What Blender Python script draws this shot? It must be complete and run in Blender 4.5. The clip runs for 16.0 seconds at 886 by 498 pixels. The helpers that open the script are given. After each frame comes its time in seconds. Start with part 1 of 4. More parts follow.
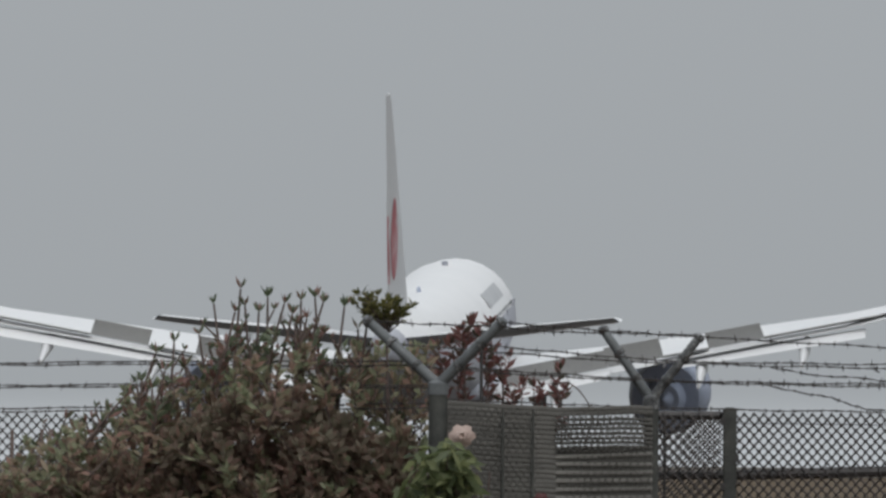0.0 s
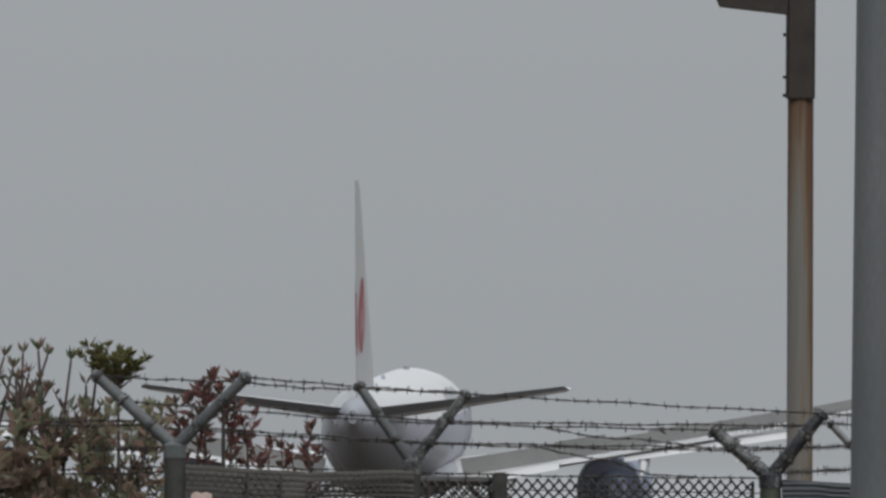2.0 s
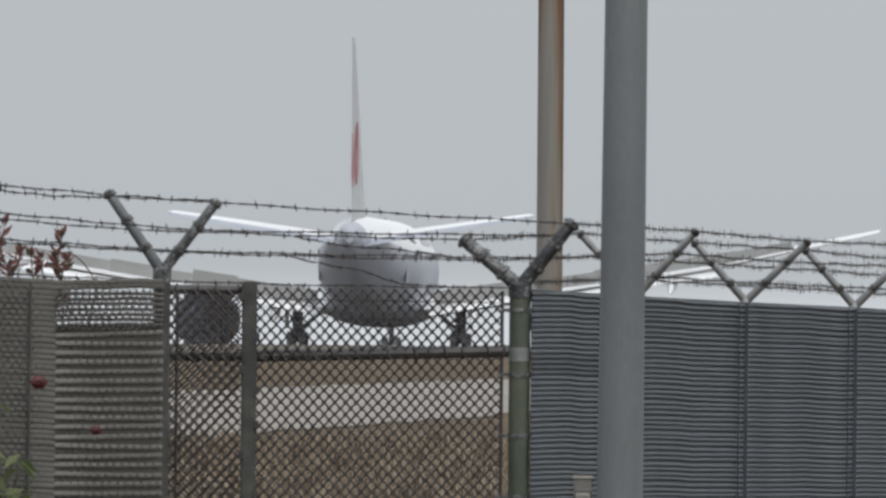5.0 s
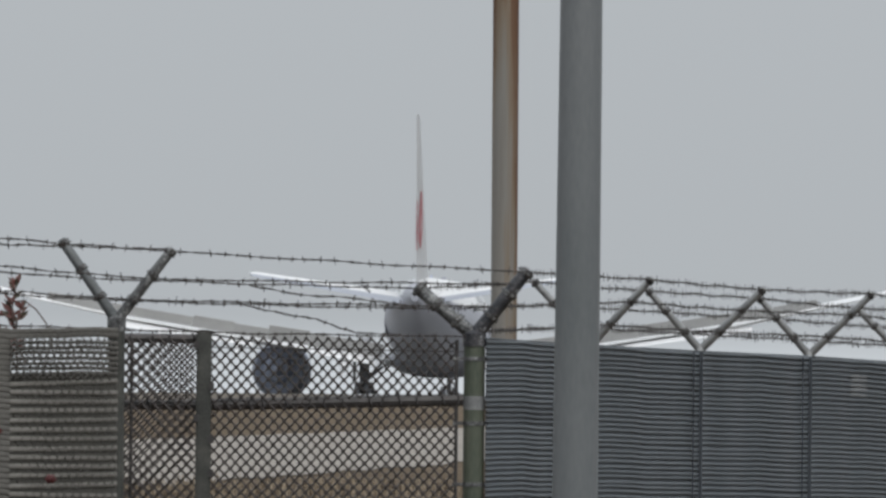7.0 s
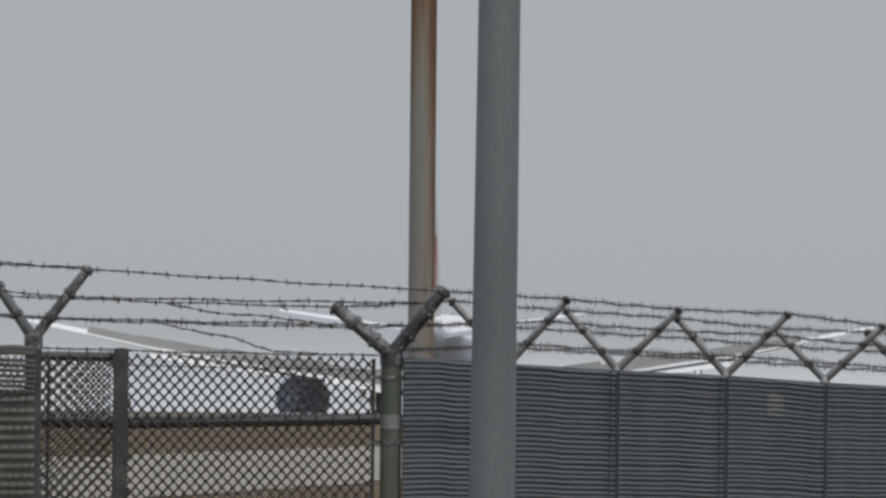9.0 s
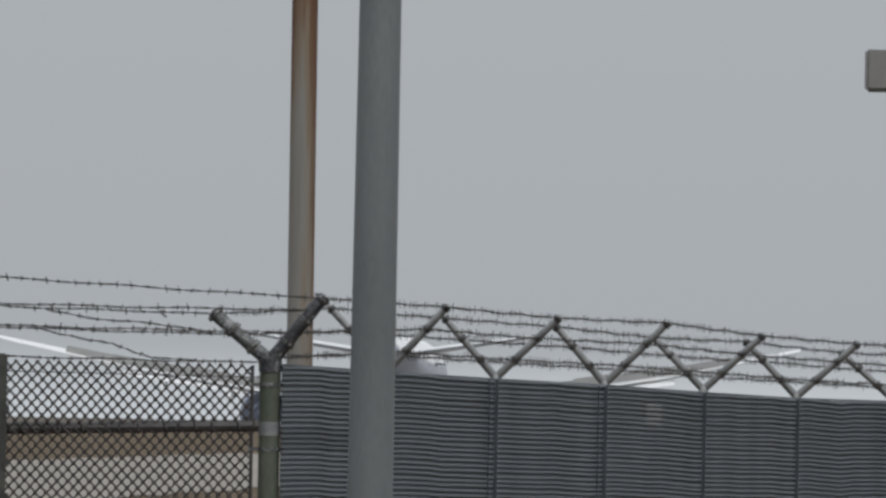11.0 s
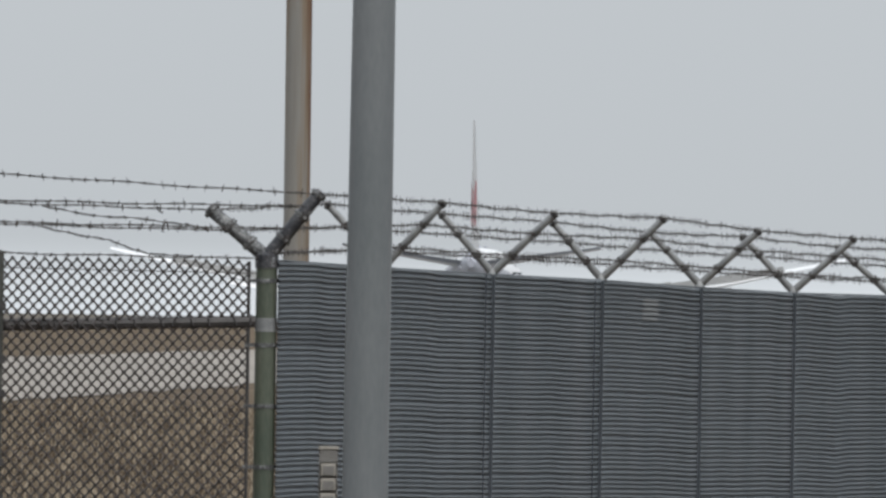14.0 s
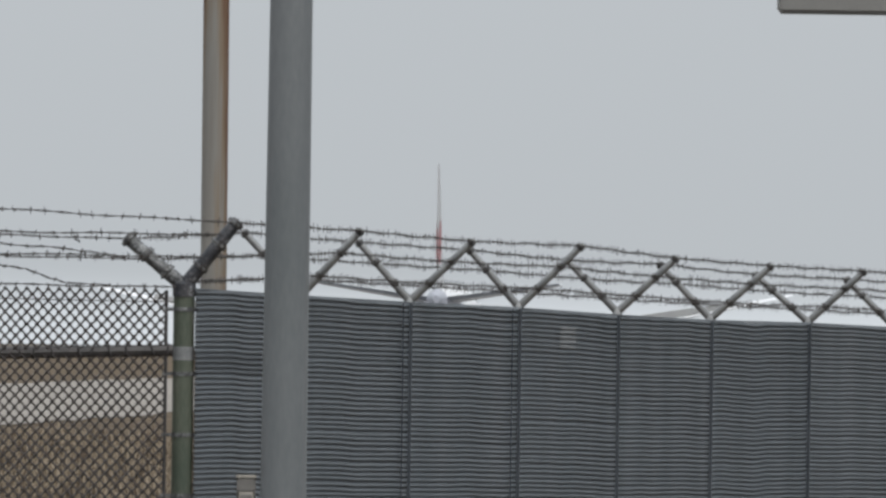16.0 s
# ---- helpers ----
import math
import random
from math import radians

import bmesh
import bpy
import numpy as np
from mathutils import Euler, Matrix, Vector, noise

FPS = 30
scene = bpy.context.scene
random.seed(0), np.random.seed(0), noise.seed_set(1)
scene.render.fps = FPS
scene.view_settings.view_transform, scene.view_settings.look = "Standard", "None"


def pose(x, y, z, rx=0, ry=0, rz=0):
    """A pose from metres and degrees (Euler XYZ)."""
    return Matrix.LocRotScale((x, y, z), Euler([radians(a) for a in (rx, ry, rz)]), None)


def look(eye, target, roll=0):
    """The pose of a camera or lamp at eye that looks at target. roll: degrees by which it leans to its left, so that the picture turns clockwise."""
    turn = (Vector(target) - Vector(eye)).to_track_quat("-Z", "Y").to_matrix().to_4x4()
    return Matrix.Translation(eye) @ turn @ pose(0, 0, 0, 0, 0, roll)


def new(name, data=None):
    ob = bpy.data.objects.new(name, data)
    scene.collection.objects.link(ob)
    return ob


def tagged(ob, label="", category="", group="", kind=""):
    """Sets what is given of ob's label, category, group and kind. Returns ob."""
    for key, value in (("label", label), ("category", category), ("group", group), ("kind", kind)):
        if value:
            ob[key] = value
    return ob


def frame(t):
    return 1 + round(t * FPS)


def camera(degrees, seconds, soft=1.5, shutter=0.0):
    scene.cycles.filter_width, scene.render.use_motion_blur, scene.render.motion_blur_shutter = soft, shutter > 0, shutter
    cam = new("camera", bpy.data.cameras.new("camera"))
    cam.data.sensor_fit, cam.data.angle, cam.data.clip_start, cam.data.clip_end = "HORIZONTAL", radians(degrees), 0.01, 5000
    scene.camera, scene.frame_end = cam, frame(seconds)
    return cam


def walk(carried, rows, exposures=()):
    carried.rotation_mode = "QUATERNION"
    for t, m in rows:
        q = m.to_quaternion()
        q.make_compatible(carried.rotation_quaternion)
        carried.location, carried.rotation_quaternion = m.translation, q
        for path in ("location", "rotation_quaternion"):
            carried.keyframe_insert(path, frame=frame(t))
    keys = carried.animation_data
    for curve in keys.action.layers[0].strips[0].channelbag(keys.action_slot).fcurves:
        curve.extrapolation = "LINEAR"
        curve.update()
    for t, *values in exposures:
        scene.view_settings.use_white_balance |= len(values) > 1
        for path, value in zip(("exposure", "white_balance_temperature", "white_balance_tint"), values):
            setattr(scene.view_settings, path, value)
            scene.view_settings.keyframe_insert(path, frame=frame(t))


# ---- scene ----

# ======== camera ========
cam = camera(2.9937, 16.0, soft=2.8)

# seconds, metres along the view, tilt, turn, lean
CAMERA_ROWS = (
    (0.0, -11.04, 90.6200, 1.0810, 0.35), (0.5, 0.00, 90.5753, 1.0115, 0.18), (1.0, 0.00, 90.3684, 0.8765, 0.40),
    (1.5, 0.00, 90.7511, 0.6039, 0.35), (2.0, 0.00, 90.8543, 0.3175, 0.37), (2.5, 0.00, 90.6363, 0.1579, 0.42),
    (3.0, 0.00, 90.5594, 0.1269, 0.34), (3.5, 0.00, 90.5099, 0.0000, 0.30), (4.0, 0.00, 90.3592, -0.2162, 0.50),
    (4.5, 0.00, 90.2162, -0.3966, 0.58), (4.7, 0.00, 90.2151, -0.4602, 0.59), (6.8, 0.00, 90.3359, -0.6730, 0.64),
    (7.0, 0.00, 90.3818, -0.6837, 0.59), (7.5, 0.00, 90.5138, -0.7571, 0.58), (8.0, 0.00, 90.4831, -0.7584, 0.65),
    (8.5, 0.00, 90.4571, -0.8213, 0.65), (9.0, 0.00, 90.4489, -0.9627, 0.74), (9.5, 0.00, 90.4497, -1.0906, 0.96),
    (10.0, 0.00, 90.4789, -1.2057, 0.89), (10.2, 0.00, 90.4830, -1.2832, 0.97), (12.3, 0.00, 90.4143, -1.3923, 1.11),
    (12.5, 0.00, 90.3850, -1.4332, 1.03), (13.0, 0.00, 90.2658, -1.4033, 0.87), (13.5, 0.00, 90.1597, -1.3336, 0.94),
    (14.0, 0.00, 90.1282, -1.3880, 0.93), (14.5, 0.00, 90.1424, -1.5321, 0.93), (15.0, 0.00, 90.1891, -1.6538, 0.94),
    (15.5, 0.00, 90.2442, -1.6969, 0.74), (16.0, 0.00, 90.2276, -1.6661, 0.80),
)
EYE = 1.7


def camera_pose(back, tilt, turn, lean):
    return pose(0, back, EYE) @ pose(0, 0, 0, 0, 0, turn) @ pose(0, 0, 0, tilt) @ pose(0, 0, 0, 0, 0, lean)


EXPOSURES = (
    (0.0, -0.08), (0.5, 0.0), (1.0, 0.15), (1.5, 0.2), (2.0, -0.2), (2.5, -0.18), (3.0, -0.06), (3.5, -0.03), (4.0, 0.06), (4.5, 0.36),
    (7.0, 0.25), (7.5, 0.13), (8.0, 0.05), (8.5, 0.05), (9.0, 0.08), (9.5, 0.08), (10.0, 0.08), (12.5, 0.1),
    (13.0, 0.2), (13.5, 0.4), (14.0, 0.5), (14.5, 0.5), (15.0, 0.52), (15.5, 0.46), (16.0, 0.42),
)
walk(cam, [(t, camera_pose(*r)) for t, *r in CAMERA_ROWS], EXPOSURES)

# ======== sky and sun ========
SUN_HEIGHT, SUN_TURN = 50.0, 160.0
world = bpy.data.worlds.new("overcast_sky")
scene.world = world
world.use_nodes = True
wn, wl = world.node_tree.nodes, world.node_tree.links
wn.clear()
sky = wn.new("ShaderNodeTexSky")
sky.sky_type, sky.sun_disc = "NISHITA", False
sky.sun_elevation, sky.sun_rotation = radians(SUN_HEIGHT), radians(SUN_TURN)
sky.air_density, sky.dust_density = 2.0, 6.0
grey = wn.new("ShaderNodeHueSaturation")
grey.inputs["Saturation"].default_value = 0.12
wl.new(sky.outputs[0], grey.inputs["Color"])
cloud = wn.new("ShaderNodeMix")
cloud.data_type = "RGBA"
cloud.inputs[0].default_value = 0.9
wl.new(grey.outputs[0], cloud.inputs[6])
cloud.inputs[7].default_value = (4.02, 4.28, 4.51, 1)
# the haze brightens at the horizon
wc, ws, wr = wn.new("ShaderNodeTexCoord"), wn.new("ShaderNodeSeparateXYZ"), wn.new("ShaderNodeMapRange")
wl.new(wc.outputs["Generated"], ws.inputs[0])
wl.new(ws.outputs["Z"], wr.inputs[0])
wr.inputs[1].default_value, wr.inputs[2].default_value, wr.inputs[3].default_value, wr.inputs[4].default_value = -0.0008, 0.0030, 1.36, 1.0
wr.interpolation_type = "SMOOTHSTEP"
# an overcast sky is brightest overhead
up = wn.new("ShaderNodeMapRange")
wl.new(ws.outputs["Z"], up.inputs[0])
up.inputs[1].default_value, up.inputs[2].default_value, up.inputs[3].default_value, up.inputs[4].default_value = 0.0, 1.0, 1.0, 2.6
both = wn.new("ShaderNodeMath")
both.operation = "MULTIPLY"
wl.new(wr.outputs[0], both.inputs[0])
wl.new(up.outputs[0], both.inputs[1])
glow = wn.new("ShaderNodeVectorMath")
glow.operation = "SCALE"
wl.new(cloud.outputs[2], glow.inputs[0])
wl.new(both.outputs[0], glow.inputs[3])
out = wn.new("ShaderNodeOutputWorld")
back = wn.new("ShaderNodeBackground")
back.inputs[1].default_value = 0.1
wl.new(glow.outputs[0], back.inputs[0])
wl.new(back.outputs[0], out.inputs[0])

sun_data = bpy.data.lights.new("sun", "SUN")
sun_data.energy, sun_data.angle, sun_data.color = 1.2, radians(15), (1.0, 0.96, 0.9)
sun = new("sun", sun_data)
sun.matrix_basis = look((0, 0, 50), (-math.sin(radians(SUN_TURN)) * math.cos(radians(SUN_HEIGHT)) * 50,
                                     -math.cos(radians(SUN_TURN)) * math.cos(radians(SUN_HEIGHT)) * 50,
                                     50 - 50 * math.sin(radians(SUN_HEIGHT))))


# ======== materials ========
def material(name, stops, scale=6.0, rough=0.6, metal=0.0, bump=0.2, bump_scale=60.0, stretch=(1, 1, 1), island=False, fine=0.35, share=0.75):
    """Base colour from two scales of noise over stops of (position, colour); island: by random per loose piece."""
    m = bpy.data.materials.new(name)
    m.use_nodes = True
    n, l = m.node_tree.nodes, m.node_tree.links
    b = n["Principled BSDF"]
    b.inputs["Roughness"].default_value, b.inputs["Metallic"].default_value = rough, metal
    co = n.new("ShaderNodeTexCoord")
    mp = n.new("ShaderNodeMapping")
    mp.inputs["Scale"].default_value = stretch
    l.new(co.outputs["Object"], mp.inputs["Vector"])
    big, small = n.new("ShaderNodeTexNoise"), n.new("ShaderNodeTexNoise")
    big.inputs["Scale"].default_value, small.inputs["Scale"].default_value = scale, bump_scale
    big.inputs["Detail"].default_value, small.inputs["Detail"].default_value = 4, 3
    l.new(mp.outputs[0], big.inputs["Vector"]), l.new(mp.outputs[0], small.inputs["Vector"])
    mix = n.new("ShaderNodeMix")
    mix.inputs[0].default_value = fine
    l.new(big.outputs["Fac"], mix.inputs[2]), l.new(small.outputs["Fac"], mix.inputs[3])
    ramp = n.new("ShaderNodeValToRGB")
    if island:
        geo, add = n.new("ShaderNodeNewGeometry"), n.new("ShaderNodeMix")
        add.inputs[0].default_value = share
        l.new(mix.outputs[0], add.inputs[2]), l.new(geo.outputs["Random Per Island"], add.inputs[3])
        l.new(add.outputs[0], ramp.inputs[0])
    else:
        l.new(mix.outputs[0], ramp.inputs[0])
    e = ramp.color_ramp.elements
    while len(e) < len(stops):
        e.new(0.5)
    for k, (p, c) in enumerate(stops):
        e[k].position, e[k].color = p, (*c, 1)
    l.new(ramp.outputs[0], b.inputs["Base Color"])
    if bump:
        bp = n.new("ShaderNodeBump")
        bp.inputs["Strength"].default_value, bp.inputs["Distance"].default_value = bump, 0.01
        l.new(small.outputs["Fac"], bp.inputs["Height"]), l.new(bp.outputs[0], b.inputs["Normal"])
    return m


def leafy(m, share=0.55):
    """Lets part of the light pass through a leaf."""
    n, l = m.node_tree.nodes, m.node_tree.links
    b, o = n["Principled BSDF"], n["Material Output"]
    tr, mx = n.new("ShaderNodeBsdfTranslucent"), n.new("ShaderNodeMixShader")
    mx.inputs[0].default_value = share
    l.new(b.inputs["Base Color"].links[0].from_socket, tr.inputs["Color"])
    l.new(b.outputs[0], mx.inputs[1]), l.new(tr.outputs[0], mx.inputs[2]), l.new(mx.outputs[0], o.inputs[0])
    return m


GALV = material("galvanised_steel", [(0.3, (0.121, 0.127, 0.133)), (0.5, (0.218, 0.224, 0.229)), (0.7, (0.289, 0.296, 0.296))], 9, 0.55, 0.35, 0.15, 90)
DIRTY = material("dirty_steel", [(0.36, (0.026, 0.026, 0.028)), (0.47, (0.078, 0.080, 0.084)), (0.54, (0.128, 0.132, 0.134)), (0.60, (0.235, 0.243, 0.248))], 14, 0.6, 0.2, 0.4, 60, fine=0.5)
TAR = material("blackened_steel", [(0.4, (0.019, 0.021, 0.026)), (0.54, (0.047, 0.047, 0.053)), (0.60, (0.090, 0.088, 0.090)), (0.68, (0.272, 0.288, 0.310))], 14, 0.5, 0.2, 0.4, 60, fine=0.5)
GREEN_PAINT = material("green_post_paint", [(0.35, (0.038, 0.052, 0.037)), (0.55, (0.069, 0.079, 0.058)), (0.75, (0.132, 0.122, 0.108))], 7, 0.6, 0.0, 0.3, 70, (1, 1, 0.25))
ARM_GREY = material("weathered_grey_arm", [(0.35, (0.073, 0.080, 0.084)), (0.55, (0.113, 0.122, 0.128)), (0.75, (0.166, 0.178, 0.184))], 9, 0.6, 0.1, 0.3, 80)
GREY_POST = material("weathered_post", [(0.35, (0.027, 0.029, 0.027)), (0.55, (0.053, 0.055, 0.050)), (0.75, (0.090, 0.090, 0.079))], 8, 0.6, 0.1, 0.3, 70)
WIRE = material("rusty_wire", [(0.35, (0.030, 0.027, 0.026)), (0.6, (0.066, 0.055, 0.051))], 30, 0.65, 0.4, 0.0)
LINK = material("coated_wire", [(0.35, (0.024, 0.021, 0.021)), (0.65, (0.068, 0.058, 0.055))], 12, 0.55, 0.1, 0.0)
RAIL = material("dark_rail", [(0.35, (0.026, 0.025, 0.026)), (0.65, (0.056, 0.051, 0.051))], 12, 0.6, 0.1, 0.2)
SLAT = material("blue_grey_slat", [(0.3, (0.050, 0.063, 0.075)), (0.55, (0.071, 0.084, 0.097)), (0.75, (0.099, 0.108, 0.121))], 2.4, 0.5, 0.0, 0.1, 40, (1, 1, 0.10), fine=0.2)
DARK_SLAT = material("darker_slat", [(0.3, (0.036, 0.045, 0.054)), (0.7, (0.062, 0.072, 0.083))], 2.4, 0.6, 0.0, 0.1, 40, (1, 1, 0.10), fine=0.2)
SLAT_BACK = material("shadow_cloth", [(0.3, (0.050, 0.060, 0.067)), (0.7, (0.091, 0.101, 0.112))], 6, 0.8, 0.0, 0.1)
SEAM = material("seam_shadow_strip", [(0.3, (0.046, 0.053, 0.061)), (0.7, (0.064, 0.072, 0.082))], 6, 0.85, 0.0, 0.1)
OLD_SLAT = material("faded_olive_slat", [(0.3, (0.068, 0.066, 0.061)), (0.55, (0.101, 0.097, 0.090)), (0.75, (0.140, 0.134, 0.125))], 5, 0.7, 0.0, 0.2, 60, (1, 1, 3))
PALE_SLAT = material("pale_olive_slat", [(0.3, (0.118, 0.114, 0.104)), (0.7, (0.176, 0.170, 0.158))], 6, 0.7, 0, 0.2, 60)
OLD_BACK = material("dark_olive_cloth", [(0.3, (0.048, 0.047, 0.043)), (0.7, (0.084, 0.081, 0.074))], 5, 0.85, 0, 0.2, 80)
SEAM.node_tree.nodes["Principled BSDF"].inputs["Specular IOR Level"].default_value = 0.05
CONCRETE_POLE = material("grey_painted_pole", [(0.3, (0.094, 0.106, 0.113)), (0.55, (0.124, 0.134, 0.142)), (0.75, (0.156, 0.164, 0.170))], 2.2, 0.5, 0.0, 0.15, 45, (1, 1, 0.3))
RUST_POLE = material("rust_streaked_pole", [(0.30, (0.156, 0.145, 0.130)), (0.50, (0.186, 0.179, 0.166)), (0.62, (0.171, 0.135, 0.099)), (0.74, (0.114, 0.057, 0.029)), (0.9, (0.073, 0.029, 0.016))], 7, 0.7, 0.1, 0.3, 60, (1.6, 1.6, 0.05), fine=0.2)


def rust_grows(m, across, up, level):
    """Rust that spreads from one side of the pole and from its head."""
    n, l = m.node_tree.nodes, m.node_tree.links
    ramp = next(x for x in n if x.type == "VALTORGB")
    src = ramp.inputs[0].links[0].from_socket
    sep, co = n.new("ShaderNodeSeparateXYZ"), next(x for x in n if x.type == "TEX_COORD")
    l.new(co.outputs["Object"], sep.inputs[0])
    side, head = n.new("ShaderNodeMapRange"), n.new("ShaderNodeMapRange")
    for node, sock, lo, hi, top in ((side, "X", 0.012, 0.085, across), (head, "Z", level, level + 1.3, up)):
        node.inputs[1].default_value, node.inputs[2].default_value, node.inputs[3].default_value, node.inputs[4].default_value = lo, hi, 0.0, top
        l.new(sep.outputs[sock], node.inputs[0])
    foot, less = n.new("ShaderNodeMapRange"), n.new("ShaderNodeMath")
    foot.inputs[1].default_value, foot.inputs[2].default_value, foot.inputs[3].default_value, foot.inputs[4].default_value = 2.05, 3.0, 0.2, 1.0
    less.operation = "MULTIPLY"
    l.new(sep.outputs["Z"], foot.inputs[0]), l.new(side.outputs[0], less.inputs[0]), l.new(foot.outputs[0], less.inputs[1])
    one, two = n.new("ShaderNodeMath"), n.new("ShaderNodeMath")
    l.new(less.outputs[0], one.inputs[0]), l.new(head.outputs[0], one.inputs[1])
    l.new(src, two.inputs[0]), l.new(one.outputs[0], two.inputs[1])
    l.new(two.outputs[0], ramp.inputs[0])


rust_grows(RUST_POLE, 0.30, 0.26, 3.2)
BROWN_METAL = material("brown_metal", [(0.3, (0.023, 0.019, 0.017)), (0.7, (0.050, 0.040, 0.035))], 8, 0.55, 0.2, 0.2)
LAMP_SHELL = material("lamp_shell", [(0.3, (0.138, 0.137, 0.132)), (0.7, (0.178, 0.176, 0.170))], 3, 0.5, 0.0, 0.1)
GROUND = material("dry_ground", [(0.3, (0.046, 0.032, 0.020)), (0.5, (0.086, 0.064, 0.042)), (0.7, (0.142, 0.109, 0.074))], 0.25, 0.9, 0.0, 0.6, 3.0)
ROAD = material("pale_concrete_road", [(0.3, (0.187, 0.171, 0.153)), (0.55, (0.224, 0.205, 0.184)), (0.75, (0.266, 0.243, 0.219))], 0.12, 0.85, 0.0, 0.3, 2.0)
TARMAC = material("worn_tarmac", [(0.3, (0.079, 0.068, 0.056)), (0.7, (0.128, 0.112, 0.094))], 0.05, 0.85, 0, 0.3, 1.0)
# near-mirror surface that imitates the sky seen in a heat mirage
MIRAGE_GLOSS = material("mirage_gloss", [(0.3, (0.16, 0.155, 0.15)), (0.7, (0.22, 0.215, 0.205))], 0.05, 0.08, 0, 0)
for earth in (GROUND, ROAD, TARMAC):
    earth.node_tree.nodes["Principled BSDF"].inputs["Specular IOR Level"].default_value = 0.08
FADED_SLAT = material("sun_bleached_slat", [(0.3, (0.128, 0.139, 0.146)), (0.7, (0.180, 0.188, 0.195))], 6, 0.6, 0, 0.1)
GRASS = leafy(material("dry_grass", [(0.36, (0.078, 0.058, 0.042)), (0.46, (0.158, 0.122, 0.086)), (0.54, (0.255, 0.207, 0.150)), (0.64, (0.385, 0.320, 0.238))], 1.0, 0.8, 0, 0, 9, (2.2, 0.17, 1), island=True, fine=0.1, share=0.28))
BUSH_LEAF = leafy(material("bush_leaf", [(0.15, (0.196, 0.238, 0.150)), (0.44, (0.264, 0.284, 0.178)), (0.56, (0.318, 0.246, 0.182)), (0.70, (0.370, 0.224, 0.188)), (0.85, (0.420, 0.302, 0.192))], 1.3, 0.65, 0, 0, island=True, fine=0.15, share=0.30), 0.5)
LOW_LEAF = leafy(material("shaded_low_leaf", [(0.15, (0.186, 0.194, 0.134)), (0.45, (0.238, 0.194, 0.148)), (0.65, (0.278, 0.178, 0.152)), (0.85, (0.325, 0.220, 0.174))], 1.6, 0.7, 0, 0, island=True, fine=0.15, share=0.30), 0.55)
SPRIG_LEAF = leafy(material("sprig_leaf", [(0.15, (0.082, 0.108, 0.068)), (0.48, (0.128, 0.154, 0.092)), (0.60, (0.205, 0.112, 0.096)), (0.85, (0.270, 0.145, 0.120))], 1.8, 0.6, 0, 0, island=True, fine=0.15, share=0.45), 0.35)
RED_LEAF = leafy(material("red_leaf", [(0.2, (0.095, 0.085, 0.062)), (0.5, (0.205, 0.095, 0.088)), (0.85, (0.280, 0.135, 0.125))], 2, 0.5, 0, 0, island=True))
OLIVE_LEAF = leafy(material("olive_leaf", [(0.2, (0.074, 0.080, 0.030)), (0.5, (0.139, 0.134, 0.050)), (0.85, (0.208, 0.188, 0.074))], 2, 0.5, 0, 0, island=True))
VINE_LEAF = leafy(material("vine_leaf", [(0.2, (0.082, 0.106, 0.054)), (0.5, (0.156, 0.188, 0.088)), (0.85, (0.285, 0.308, 0.148))], 4, 0.5, 0, 0, island=True, share=0.6))
STEM = material("stem_bark", [(0.3, (0.066, 0.048, 0.043)), (0.7, (0.130, 0.094, 0.082))], 15, 0.8, 0, 0.3)
PETAL = material("faded_rose_petal", [(0.3, (0.348, 0.258, 0.228)), (0.7, (0.432, 0.342, 0.306))], 20, 0.6, 0, 0)
RED_PETAL = material("red_petal", [(0.3, (0.049, 0.005, 0.006)), (0.7, (0.073, 0.010, 0.011))], 20, 0.6, 0, 0)
BOX_GREY = material("pedestal_grey", [(0.3, (0.100, 0.097, 0.092)), (0.7, (0.150, 0.145, 0.138))], 14, 0.7, 0, 0.2)
PALE_PLATE = material("pale_plate", [(0.3, (0.216, 0.202, 0.180)), (0.7, (0.302, 0.288, 0.259))], 20, 0.6, 0, 0.1)
WHITE = material("white_aircraft_paint", [(0.3, (0.580, 0.590, 0.605)), (0.7, (0.645, 0.650, 0.660))], 0.3, 0.4, 0, 0.03, 4)
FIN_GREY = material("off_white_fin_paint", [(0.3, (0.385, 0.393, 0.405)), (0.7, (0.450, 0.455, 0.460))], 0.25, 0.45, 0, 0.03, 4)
BELLY = material("grey_paint_and_shade", [(0.3, (0.262, 0.273, 0.316)), (0.7, (0.318, 0.329, 0.372))], 0.3, 0.4, 0, 0.03, 4)
TITLE_GREY = material("grey_title_paint", [(0.3, (0.30, 0.31, 0.33)), (0.7, (0.38, 0.39, 0.40))], 0.8, 0.45, 0, 0)
PANEL = material("grey_spoiler_panel", [(0.3, (0.300, 0.302, 0.300)), (0.7, (0.360, 0.362, 0.358))], 0.6, 0.5, 0, 0.05, 6)
STAB_GREY = material("elevator_grey", [(0.3, (0.240, 0.262, 0.310)), (0.7, (0.290, 0.312, 0.360))], 0.6, 0.45, 0, 0.05, 6)
# engine colours lifted to imitate distance haze and offset the duct's deep shade
NACELLE = material("hazed_blue_nacelle", [(0.3, (0.220, 0.250, 0.325)), (0.7, (0.275, 0.304, 0.378))], 1, 0.5, 0, 0.03, 5)
NOZZLE = material("hazed_blue_metal", [(0.3, (0.380, 0.425, 0.535)), (0.7, (0.450, 0.495, 0.610))], 3, 0.6, 0.1, 0.1)
for dull in (NACELLE, NOZZLE):
    dull.node_tree.nodes["Principled BSDF"].inputs["Specular IOR Level"].default_value = 0.15
RED_MARK = material("red_emblem_paint", [(0.35, (0.225, 0.030, 0.042)), (0.48, (0.290, 0.062, 0.076)), (0.56, (0.345, 0.165, 0.175)), (0.64, (0.410, 0.350, 0.360))], 1.6, 0.4, 0, 0, 6, (1, 1, 0.35))
